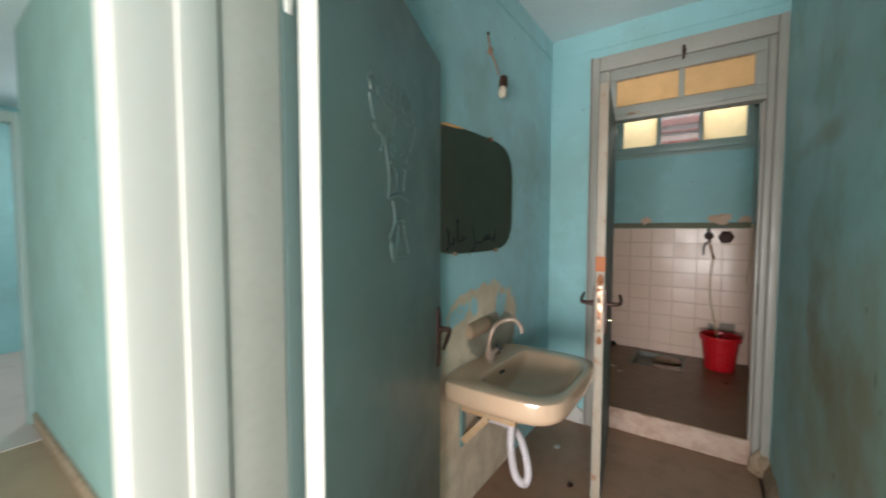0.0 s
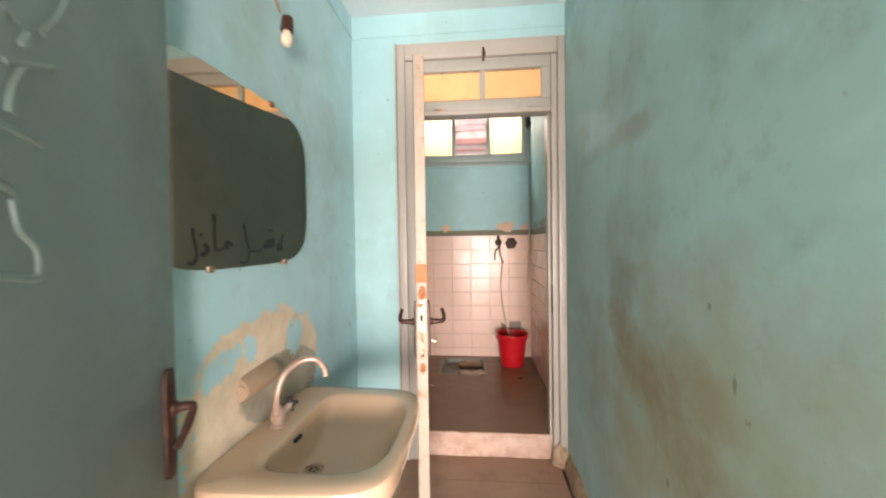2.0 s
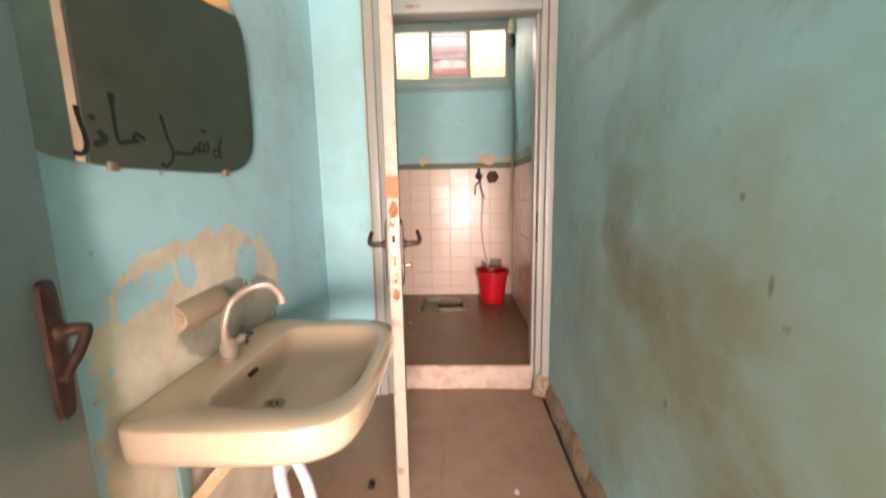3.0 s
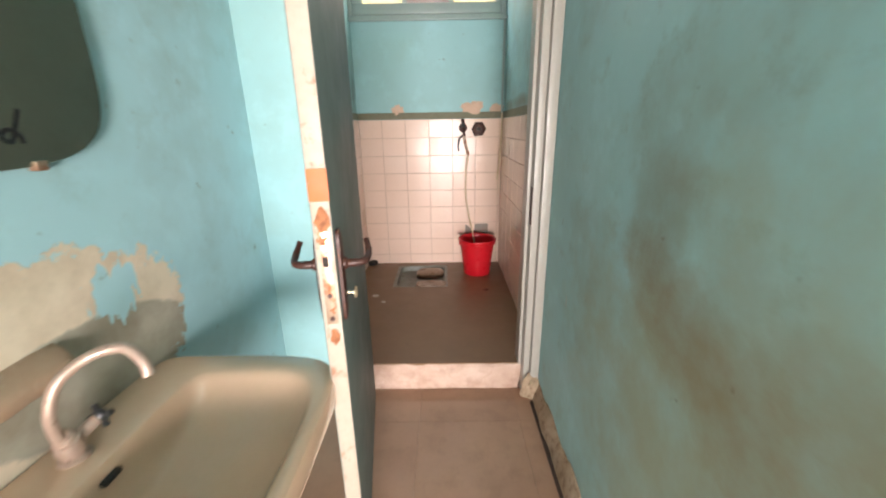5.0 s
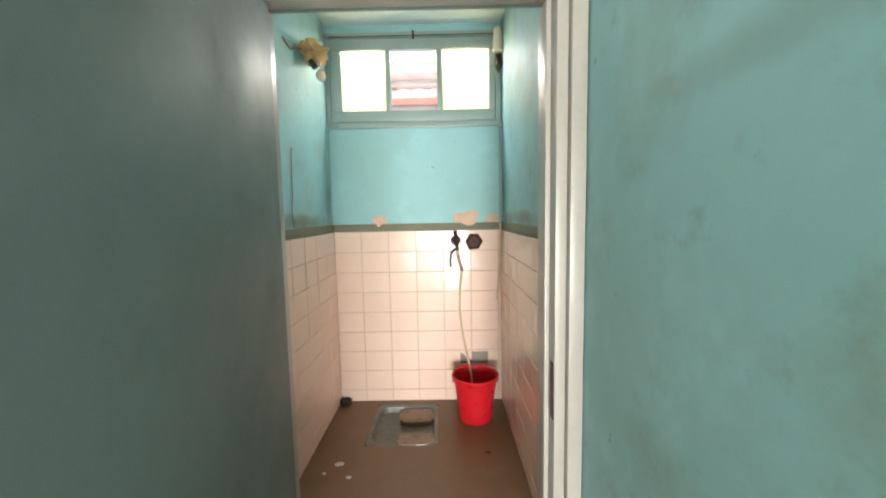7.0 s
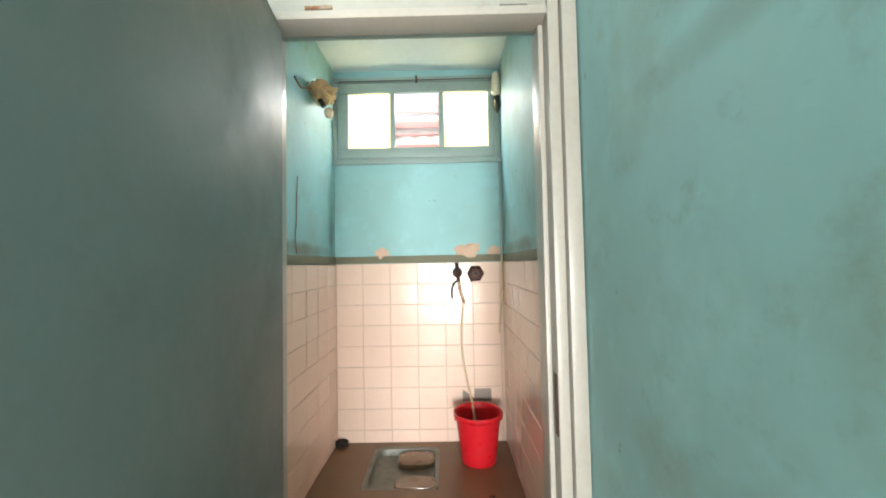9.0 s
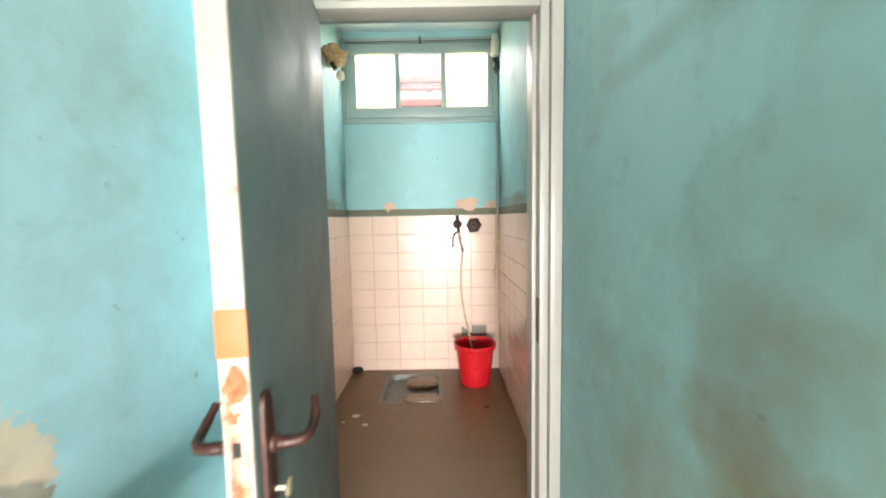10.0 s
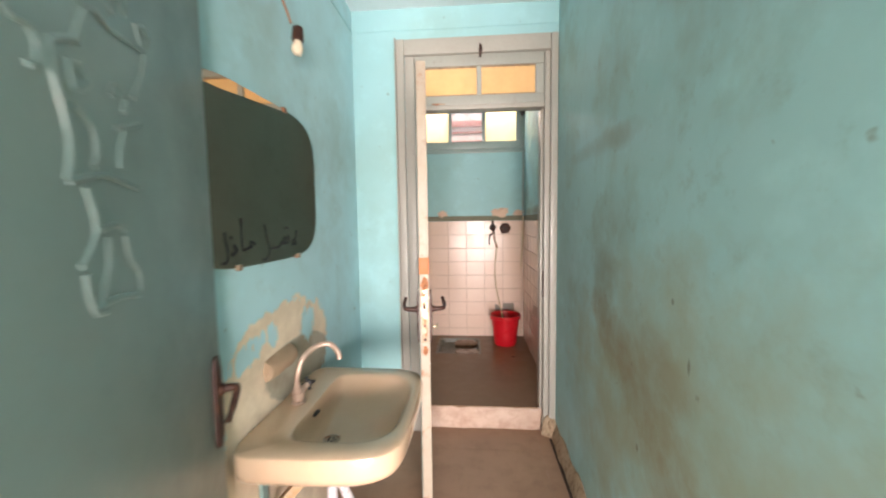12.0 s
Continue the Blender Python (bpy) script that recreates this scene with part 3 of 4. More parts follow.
# crumbled lump at the foot of the door frame
solid("trim_cement_lump", blob((0.195, 2.725, 0.05), (0.045, 0.035, 0.075), 3.0, 0.3), M_SKIRT, "broken cement lump at the foot of the door frame", "trim")
solid("trim_plaster_foot", blob((-0.84, 2.742, 0.04), (0.155, 0.020, 0.085), 6.0, 0.4, 5.0), M_WHITE, "flaking white plaster at the foot of the wall", "trim")

# dark grey rectangle on the back wall tiles, above the bucket
solid("trim_cement_patch", box(-0.040, 0.150, YB - 0.0095, YB - 0.0005, 0.405, 0.487, 0.002), M_GREY_PATCH, "dark grey rectangle on the wall tiles", "trim")
# olive cement band above the tiles
TZ = 1.322
for nm, bx in (("trim_tile_band_back", (TL + 0.007, TR - 0.007, YB - 0.008, YB, TZ + 0.002, TZ + 0.05)),
               ("trim_tile_band_left", (TL, TL + 0.007, YT, YB, TZ + 0.002, TZ + 0.05)),
               ("trim_tile_band_right", (TR - 0.007, TR, YT, YB, TZ + 0.002, TZ + 0.05))):
    solid(nm, box(*bx, 0.002), M_BAND, "olive-grey cement band above the wall tiles", "trim")
for at, sz, seed in (((-0.56, YB, 1.385), (0.045, 0.010, 0.045), 1.0), ((0.01, YB, 1.40), (0.085, 0.010, 0.050), 5.0), ((0.20, YB, 1.395), (0.05, 0.010, 0.035), 8.0)):
    solid("trim_plaster_patch", blob(at, sz, seed, 0.35, 4.0), M_PLASTER, "bare pinkish plaster patch above the tiles", "trim")

# ---- toilet doorway: frame and transom ----
fr = thing("door_frame", "grey painted wooden door frame with a glazed transom", "door frame", (-0.23, 2.745, 0), kind="structure")
FY0, FY1 = 2.722, 2.868
part("jamb", box(-0.708, -0.662, FY0, FY1 - 0.004, 0.0, 2.393, 0.006), M_FRAME, fr)
part("jamb", box(-0.660, -0.605, FY0 + 0.014, FY1, 0.0, 2.30, 0.005), M_FRAME, fr)
part("jamb", box(0.190, 0.231, FY0, FY1 - 0.004, 0.0, 2.393, 0.006), M_FRAME, fr)
part("jamb", box(0.157, 0.188, FY0 + 0.016, FY1, 0.0, 2.30, 0.005), M_FRAME, fr)
part("door_stop", box(0.142, 0.1565, FY0 + 0.062, FY1 - 0.002, STEP + 0.001, 1.985, 0.003), M_FRAME, fr)
part("strike_plate", box(0.1545, 0.1575, FY0 + 0.018, FY0 + 0.048, 0.86, 1.02, 0.001), M_RUST, fr, "rusty strike plate")
part("bead", box(-0.716, -0.709, FY0 - 0.012, FY0 + 0.020, 0.0, 2.398, 0.003), M_FRAME, fr)
part("head", box(-0.661, 0.189, FY0 + 0.001, FY1 - 0.006, 2.302, 2.392, 0.006), M_FRAME, fr)
bar = part("transom_bar", box(-0.604, 0.156, FY0 + 0.012, FY1 - 0.050, 1.986, 2.010, 0.004), M_FRAME, fr)
part("bar_stop", box(-0.604, 0.156, FY1 - 0.049, FY1 - 0.020, 1.992, 2.010, 0.003), M_SASH, bar)
sash = part("transom_sash", box(-0.603, 0.155, FY0 + 0.020, FY0 + 0.062, 2.012, 2.066, 0.004), M_TRANSOM, fr, "pale grey painted transom sash")
part("rail", box(-0.603, 0.155, FY0 + 0.020, FY0 + 0.062, 2.234, 2.300, 0.004), M_TRANSOM, sash)
for x0, x1 in ((-0.603, -0.566), (-0.236, -0.208), (0.104, 0.155)):
    part("stile", box(x0, x1, FY0 + 0.021, FY0 + 0.061, 2.067, 2.233, 0.004), M_TRANSOM, sash)
for x0, x1 in ((-0.566, -0.236), (-0.208, 0.104)):
    g = part("pane", box(x0, x1, FY0 + 0.036, FY0 + 0.042, 2.066, 2.234), M_ORANGE, sash, "amber obscured glass pane")
    g.visible_shadow = False
    # ragged putty line round the pane
    for z, k in ((2.070, 1.0), (2.230, 2.0)):
        b = tube([(x0 + (x1 - x0) * i / 24, FY0 + 0.033, z + 0.003 * noise.noise(Vector((x0 * 9 + i * 0.9, k, 0)))) for i in range(25)], 0.0045, 6, 1)
        part("putty", b, M_SKIRT, sash, "crumbling putty line")
part("latch", tube([(-0.215, 2.72, 2.345), (-0.212, 2.712, 2.31), (-0.216, 2.716, 2.27)], [0.007, 0.010, 0.006], 8), M_RUST, fr, "rusty hanging latch")
for x in (-0.50, 0.03):
    part("hinge", box(x, x + 0.075, FY0 + 0.014, FY0 + 0.0225, 2.014, 2.024, 0.002), M_TRANSOM if x > 0 else M_STEEL, fr, "painted-over hinge")

# ---- toilet window ----
win = thing("window_1", "grey-green wooden window with yellow side panes and clear middle", "window", (-0.305, YB, 2.0), kind="structure")
WY = YB - 0.028
wf = part("window_frame", box(-0.895, 0.240, WY, YB + 0.03, 1.995, 2.03, 0.005), M_SASH, win)
part("head", box(-0.895, 0.240, WY, YB + 0.03, 2.552, 2.585, 0.005), M_SASH, win)
for x0, x1 in ((-0.882, -0.852), (0.212, 0.240)):
    part("jamb", box(x0, x1, WY + 0.001, YB + 0.03, 2.031, 2.551, 0.004), M_SASH, win)
part("window_sill", box(-0.884, 0.255, WY - 0.012, WY, 1.990, 2.012, 0.004), M_SASH, win)
sh = part("sash", box(-0.850, 0.210, WY + 0.006, WY + 0.045, 2.034, 2.103, 0.004), M_SASH, win)
part("rail", box(-0.850, 0.210, WY + 0.006, WY + 0.045, 2.479, 2.549, 0.004), M_SASH, sh)
for x0, x1 in ((-0.850, -0.777), (-0.494, -0.460), (-0.164, -0.129), (0.169, 0.210)):
    part("stile", box(x0, x1, WY + 0.007, WY + 0.044, 2.104, 2.478, 0.004), M_SASH, sh)
for x0, x1, mt in ((-0.777, -0.494, M_YELLOW), (-0.460, -0.164, M_CLEAR), (-0.129, 0.169, M_YELLOW)):
    g = part("pane", box(x0, x1, WY + 0.022, WY + 0.026, 2.103, 2.479), mt, win, "yellow obscured glass" if mt is M_YELLOW else "clear dusty glass")
    g.visible_shadow = False
part("latch", tube([(-0.31, WY - 0.006, 2.585), (-0.308, WY - 0.016, 2.55), (-0.31, WY - 0.010, 2.535)], 0.007, 8), M_RUST, win, "rusty latch")
part("latch_rod", tube([(-0.84, WY - 0.005, 2.556), (0.2, WY - 0.005, 2.560)], 0.003, 6, 1), M_RUST, win)


# ---- door furniture ----
def lever(parent, u, side, z, face, rust=M_RUST, droop=False):
    """A rusty backplate with a curled lever, in the door's own axes: u along the leaf, y across it."""
    out = side
    plate = part("handle_plate", slab([(u + 0.021 * math.copysign(abs(math.cos(a)) ** 0.5, math.cos(a)), z + 0.112 * math.copysign(abs(math.sin(a)) ** 0.35, math.sin(a))) for a in [2 * math.pi * (k + 0.5) / 32 for k in range(32)]],
                                      1, face, face + out * 0.011, 0.005), rust, parent, "rust-brown iron handle plate", True)
    if droop:
        line = [(u, face + out * 0.008, z + 0.030), (u, face + out * 0.038, z + 0.032), (u - 0.004, face + out * 0.047, z + 0.028), (u - 0.026, face + out * 0.044, z + 0.002), (u - 0.056, face + out * 0.036, z - 0.028)]
    else:
        line = [(u, face + out * 0.008, z + 0.030), (u, face + out * 0.045, z + 0.030), (u - 0.012, face + out * 0.062, z + 0.032), (u - 0.050, face + out * 0.066, z + 0.040), (u - 0.080, face + out * 0.060, z + 0.062)]
    part("lever", tube(line, [0.010, 0.009, 0.008, 0.008, 0.007], 10), rust, plate, "", True)
    part("rose", lathe([(0.015, 0), (0.015, 0.006), (0.011, 0.011)], 16, (u, face + out * 0.010, z + 0.030), Matrix.Rotation(radians(-90 * out), 4, "X")), rust, plate, "", True)
    part("keyhole", slab([(u + 0.005 * math.cos(a), z - 0.045 + 0.011 * math.sin(a)) for a in [2 * math.pi * k / 14 for k in range(14)]], 1, face + out * 0.010, face + out * 0.0125), M_DARK, plate, "", True)
    return plate


# toilet door, standing open into the washroom
LW, LT = 0.782, 0.040
_turn = math.degrees(math.atan2(1.957 - 2.730, -0.487 + 0.600))
d1 = thing("door_1", "grey-green gloss painted toilet door standing open, rusty lock", "door", (-0.600, 2.730, 0), _turn, kind="structure")
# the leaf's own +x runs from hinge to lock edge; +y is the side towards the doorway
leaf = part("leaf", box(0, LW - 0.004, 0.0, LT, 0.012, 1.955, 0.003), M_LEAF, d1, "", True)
# thin added panel; the brightness wanted in the mirror is put into its colour
part("leaf_face", box(0.002, LW - 0.006, -0.003, -0.0005, 0.014, 1.953, 0.0008), M_LEAF3, d1, "lightened grey painted door face", True)
part("lock_edge", box(LW - 0.0035, LW + 0.001, 0.001, LT - 0.001, 0.014, 1.953, 0.0008), M_EDGE, d1, "cream painted door edge, chipped and rusty", True)
part("filler_band", box(LW - 0.002, LW + 0.003, -0.001, LT + 0.001, 1.118, 1.186, 0.001), M_TAPE, d1, "orange filler band", True)
fore = part("lock_forend", box(LW, LW + 0.004, 0.008, LT - 0.008, 0.835, 1.055, 0.001), M_STEEL, d1, "rusted steel lock plate", True)
part("latch_hole", box(LW + 0.003, LW + 0.0055, 0.013, LT - 0.015, 0.975, 0.998, 0.001), M_DARK, fore, "", True)
for z, h, y0, y1 in ((1.075, 0.028, 0.004, 0.036), (1.035, 0.016, 0.006, 0.03), (0.800, 0.020, 0.010, 0.034), (0.925, 0.014, 0.012, 0.028), (0.868, 0.010, 0.013, 0.03)):
    part("rust_bloom", blob((LW + 0.003, (y0 + y1) / 2, z), (0.0016, (y1 - y0) / 2 * 0.85, h * 0.8), z * 9, 0.38, 3.0, 3), M_RUSTY, d1, "orange rust bloom", True)
for z in (0.905, 0.848):
    part("screw", lathe([(0.006, 0), (0.005, 0.002)], 10, (LW + 0.004, LT / 2, z), Matrix.Rotation(radians(90), 4, "Y")), M_RUST, fore, "", True)
lever(d1, LW - 0.045, 1, 0.935, LT)
lever(d1, LW - 0.045, -1, 0.935, 0.0)
part("key_head", lathe([(0.003, 0), (0.003, 0.018), (0.013, 0.019), (0.014, 0.022), (0.012, 0.025), (0.002, 0.025)], 14, (LW - 0.045, LT + 0.010, 0.890), Matrix.Rotation(radians(-90), 4, "X")), M_BRASS, d1, "pale brass knob", True)
for z in (0.25, 1.0, 1.72):
    part("hinge", lathe([(0.008, 0), (0.009, 0.004), (0.009, 0.088), (0.008, 0.092)], 12, (-0.002, -0.006, z)), M_FRAME, d1, "", True)

# entrance door, open against the left wall
EW = 0.826
_turn = math.degrees(math.atan2(1.335 - 0.563, -0.910 + 0.613))
d2 = thing("door_2", "grey-green gloss painted entrance door standing open, moulded bouquet", "door", (-0.613, 0.563, 0), _turn, kind="structure")
# +x runs from hinge to lock edge; the room side faces -y of the leaf
part("leaf", box(0.004, EW, 0.0, 0.036, 0.012, 1.925, 0.004), M_LEAF2, d2, "", True)
part("hinge_edge", box(-0.002, 0.0035, -0.0005, 0.036, 0.014, 1.923, 0.001), M_WHITE, d2, "chalky white painted door edge", True)
lever(d2, EW - 0.048, -1, 0.906, 0.0, droop=True)
for z in (0.14, 1.66):
    part("hinge", lathe([(0.008, 0), (0.010, 0.004), (0.010, 0.10), (0.008, 0.104)], 12, (-0.012, 0.050, z)), M_WHITE, d2, "", True)


def bouquet(parent):
    """A moulded bouquet of tulips tied with a ribbon, painted over with the door."""
    def line(name, pts, r=0.0048):
        part(name, tube([(u, -0.001, z) for u, z in pts], r, 8, 6, flat=(1, 0.8)), M_LEAF2, parent, "", True)
    line("moulded_stem", [(0.194, 1.602), (0.202, 1.584), (0.215, 1.560), (0.221, 1.555)])
    line("moulded_bud", [(0.217, 1.542), (0.236, 1.531), (0.256, 1.531), (0.269, 1.517), (0.265, 1.498), (0.251, 1.492)], 0.0042)
    line("moulded_stem", [(0.288, 1.532), (0.286, 1.505), (0.298, 1.468), (0.307, 1.434), (0.303, 1.406), (0.296, 1.385)])
    line("moulded_ribbon", [(0.298, 1.384), (0.371, 1.399), (0.449, 1.390)])
    line("moulded_ribbon", [(0.328, 1.381), (0.340, 1.353), (0.343, 1.324), (0.319, 1.296), (0.306, 1.287)])
    line("moulded_ribbon", [(0.314, 1.278), (0.318, 1.254), (0.330, 1.229), (0.349, 1.226)])
    line("moulded_ribbon", [(0.367, 1.320), (0.366, 1.284), (0.350, 1.256), (0.344, 1.232)])
    line("moulded_ribbon", [(0.410, 1.320), (0.420, 1.287), (0.443, 1.266), (0.444, 1.235), (0.424, 1.232)])
    line("moulded_ribbon", [(0.349, 1.236), (0.385, 1.238), (0.430, 1.232)])
    line("moulded_knot", [(0.353, 1.329), (0.389, 1.336), (0.411, 1.328)])
    line("moulded_tulip", [(0.239, 1.611), (0.262, 1.606), (0.299, 1.602), (0.328, 1.606), (0.347, 1.624), (0.344, 1.655), (0.335, 1.665)], 0.0042)
    line("moulded_petal", [(0.308, 1.631), (0.321, 1.623), (0.330, 1.644)], 0.0042)
    line("moulded_tulip", [(0.227, 1.640), (0.240, 1.633), (0.239, 1.611)], 0.0042)
    line("moulded_petal", [(0.200, 1.613), (0.214, 1.615)], 0.0042)
    line("moulded_stem", [(0.185, 1.633), (0.195, 1.628), (0.203, 1.614)])
    line("moulded_tulip", [(0.201, 1.647), (0.213, 1.644), (0.231, 1.642)], 0.0042)
    line("moulded_tulip", [(0.268, 1.668), (0.282, 1.659), (0.310, 1.663), (0.332, 1.682), (0.364, 1.690)], 0.0042)
    line("moulded_petal", [(0.281, 1.637), (0.297, 1.650), (0.310, 1.663)], 0.0042)
    line("moulded_tulip", [(0.328, 1.606), (0.355, 1.598), (0.375, 1.606), (0.412, 1.600), (0.459, 1.604), (0.513, 1.612)], 0.0042)
    line("moulded_petal", [(0.382, 1.660), (0.381, 1.629), (0.392, 1.644), (0.404, 1.683)], 0.0042)
    line("moulded_petal", [(0.415, 1.675), (0.437, 1.664), (0.454, 1.639), (0.462, 1.670), (0.438, 1.670)], 0.0042)
    line("moulded_petal", [(0.402, 1.638), (0.418, 1.624), (0.431, 1.645)], 0.0042)
    line("moulded_tulip", [(0.487, 1.643), (0.499, 1.622), (0.513, 1.609), (0.529, 1.639), (0.508, 1.649)], 0.0042)
    line("moulded_stem", [(0.513, 1.606), (0.497, 1.568), (0.462, 1.524)])
    line("moulded_stem", [(0.355, 1.596), (0.340, 1.568), (0.330, 1.546)])
    line("moulded_leaf", [(0.288, 1.532), (0.322, 1.548)], 0.0042)
    line("moulded_leaf", [(0.316, 1.523), (0.324, 1.493), (0.347, 1.509), (0.329, 1.525)], 0.0042)
    line("moulded_stem", [(0.314, 1.472), (0.336, 1.465), (0.354, 1.452), (0.357, 1.423), (0.347, 1.407)])
    line("moulded_leaf", [(0.397, 1.507), (0.414, 1.527), (0.425, 1.517)], 0.0042)
    line("moulded_leaf", [(0.442, 1.513), (0.430, 1.494), (0.448, 1.504)], 0.0042)
    line("moulded_leaf", [(0.406, 1.467), (0.441, 1.477), (0.480, 1.491)], 0.0042)
    line("moulded_stem", [(0.435, 1.473), (0.416, 1.443), (0.411, 1.413)])
    line("moulded_ribbon", [(0.443, 1.392), (0.455, 1.389)])


bouquet(d2)

# entrance frame, hinge side
ef = thing("door_frame_entrance", "grey painted entrance door frame", "door frame", (-0.66, 0.47, 0), kind="structure")
part("jamb", box(-0.700, -0.652, 0.427, 0.520, 0.0, 2.03, 0.006), M_FRAME, ef)
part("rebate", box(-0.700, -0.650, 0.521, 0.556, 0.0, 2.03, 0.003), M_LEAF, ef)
part("architrave", box(-0.664, -0.648, 0.372, 0.424, 0.0, 2.03, 0.006), M_WHITE, ef)
# far doorway in the hall
hf = thing("door_frame_hall", "grey-blue painted door frame at the corridor's end", "door frame", (-3.65, 0.69, 0), kind="structure")
part("jamb", box(-3.80, -3.725, 0.585, 0.80, 0.004, 2.05, 0.006), M_SASH, hf)
part("head", box(-3.80, -3.725, -0.30, 0.584, 1.98, 2.05, 0.006), M_SASH, hf)
part("jamb", box(-3.80, -3.725, -0.38, -0.301, 0.004, 2.05, 0.006), M_SASH, hf)

# ---- washroom things ----
# wash basin
NB = 72


def basin_outline(x0, x1, y0, y1, power, bow):
    """A rounded plan outline, bowed at the front."""
    cx, cy, hx, hy = (x0 + x1) / 2, (y0 + y1) / 2, (x1 - x0) / 2, (y1 - y0) / 2
    out = []
    for k in range(NB):
        a = 2 * math.pi * k / NB
        c, s = math.cos(a), math.sin(a)
        e = power if c > 0 else power * 1.9
        u = math.copysign(abs(c) ** (2 / e), c)
        v = math.copysign(abs(s) ** (2 / e), s)
        y = cy + hy * v * (1 - bow * max(0, u) ** 2)
        out.append((cx + hx * u, y))
    return out


def flat_ring(o, z, f=1.0, c=None, tip=0.0):
    cx = sum(p[0] for p in o) / len(o) if c is None else c[0]
    cy = sum(p[1] for p in o) / len(o) if c is None else c[1]
    return [(cx + (x - cx) * f, cy + (y - cy) * f, z) for x, y in o]


ZR = 0.682
basin = thing("wash_basin", "cream glazed ceramic wash basin fixed to the wall", "sink", (-0.74, 1.77, 0.54))
O = basin_outline(XL + 0.004, -0.476, 1.412, 2.072, 6.0, 0.09)
I = basin_outline(-0.842, -0.512, 1.508, 1.985, 3.8, 0.08)
DR = (-0.775, 1.70)
ic = (sum(p[0] for p in I) / NB, sum(p[1] for p in I) / NB)


def toward(o, z, f, k):
    """Ring shrunk by f whose centre drifts by k towards the drain."""
    mx, my = ic[0] + (DR[0] - ic[0]) * k, ic[1] + (DR[1] - ic[1]) * k
    return [(mx + (x - ic[0]) * f, my + (y - ic[1]) * f, z) for x, y in o]


back = (XL + 0.03, 1.767)
rings = [flat_ring(O, 0.535, 0.55, back), flat_ring(O, 0.560, 0.80, back), flat_ring(O, 0.590, 0.945, back), flat_ring(O, 0.606, 0.985, back), flat_ring(O, 0.625, 1.0, back),
         flat_ring(O, ZR - 0.014, 1.0, back), flat_ring(O, ZR - 0.004, 0.994, back), flat_ring(O, ZR, 0.978, back),
         toward(I, ZR + 0.001, 1.06, 0), toward(I, ZR - 0.003, 1.02, 0), toward(I, ZR - 0.014, 0.985, 0.02), toward(I, ZR - 0.045, 0.92, 0.10), toward(I, ZR - 0.080, 0.80, 0.25),
         toward(I, ZR - 0.103, 0.60, 0.5), toward(I, ZR - 0.113, 0.35, 0.8), toward(I, ZR - 0.117, 0.12, 1.0)]
part("bowl", loops(rings), M_CERAMIC, basin)
part("drain", lathe([(0.030, 0.0), (0.030, 0.003), (0.024, 0.004), (0.020, -0.001)], 24, (DR[0], DR[1], ZR - 0.116)), M_STEEL, basin, "stained steel drain")
for k in range(5):
    a = 2 * math.pi * k / 5
    part("drain_hole", lathe([(0.0045, 0), (0.0045, 0.0012)], 10, (DR[0] + 0.011 * math.cos(a), DR[1] + 0.011 * math.sin(a), ZR - 0.1165)), M_DARK, basin)
part("overflow_slot", box(-0.8405, -0.828, 1.700, 1.740, ZR - 0.036, ZR - 0.026, 0.003), M_DARK, basin, "dark overflow slot")
# tap
tap = thing("basin_tap", "dull chrome swan-neck tap with a black knob", "tap", (-0.915, 1.775, ZR))
part("flange", lathe([(0.026, 0), (0.026, 0.005), (0.018, 0.010), (0.016, 0.016)], 20, (-0.905, 1.735, ZR + 0.001)), M_CHROME, tap)
part("body", tube([(-0.905, 1.735, ZR + 0.010), (-0.905, 1.733, ZR + 0.030), (-0.904, 1.728, ZR + 0.050), (-0.902, 1.722, ZR + 0.062)], [0.019, 0.023, 0.022, 0.017, 0.014], 14), M_CHROME, tap, "limescaled chrome tap body")
part("spout", tube([(-0.903, 1.722, ZR + 0.045), (-0.899, 1.714, ZR + 0.085), (-0.893, 1.713, ZR + 0.120), (-0.880, 1.729, ZR + 0.168), (-0.850, 1.768, ZR + 0.196), (-0.805, 1.790, ZR + 0.200), (-0.772, 1.786, ZR + 0.172), (-0.764, 1.780, ZR + 0.146)], 0.0098, 14), M_CHROME, tap)
part("valve", tube([(-0.904, 1.738, ZR + 0.034), (-0.894, 1.782, ZR + 0.046)], 0.012, 12, 1), M_CHROME, tap)
knob = part("knob", lathe([(0.010, 0), (0.015, 0.004), (0.016, 0.014), (0.010, 0.020)], 10, (-0.893, 1.780, ZR + 0.046), Matrix.Rotation(radians(-78), 4, "X")), M_BLACK, tap, "black plastic cross knob")
for dx, dz in ((1, 0.3), (-0.3, 1)):
    part("knob_arm", tube([(-0.893 - 0.024 * dx, 1.790, ZR + 0.048 - 0.024 * dz), (-0.893 + 0.024 * dx, 1.792, ZR + 0.048 + 0.024 * dz)], 0.0062, 8, 1), M_BLACK, knob)
# plaster stub above the basin
stub = thing("pipe_stub", "plaster-covered horizontal pipe stub on the wall", "pipe", (-0.955, 1.7, 0.82))
b = lathe([(0.026, 0), (0.038, 0.005), (0.042, 0.03), (0.043, 0.07), (0.041, 0.11), (0.043, 0.15), (0.038, 0.185), (0.020, 0.19)], 22, (-0.983, 1.640, 0.832), Matrix.Rotation(radians(-90), 4, "X"))
for v in b.verts:
    v.co += Vector((0.009, 0.0, 0.009)) * noise.noise(v.co * 24)
part("render_coat", b, M_BARE, stub)
part("pipe_end", lathe([(0.012, 0), (0.016, 0.002), (0.014, 0.006)], 14, (-0.966, 1.641, 0.832), Matrix.Rotation(radians(90), 4, "X")), M_BARE, stub)
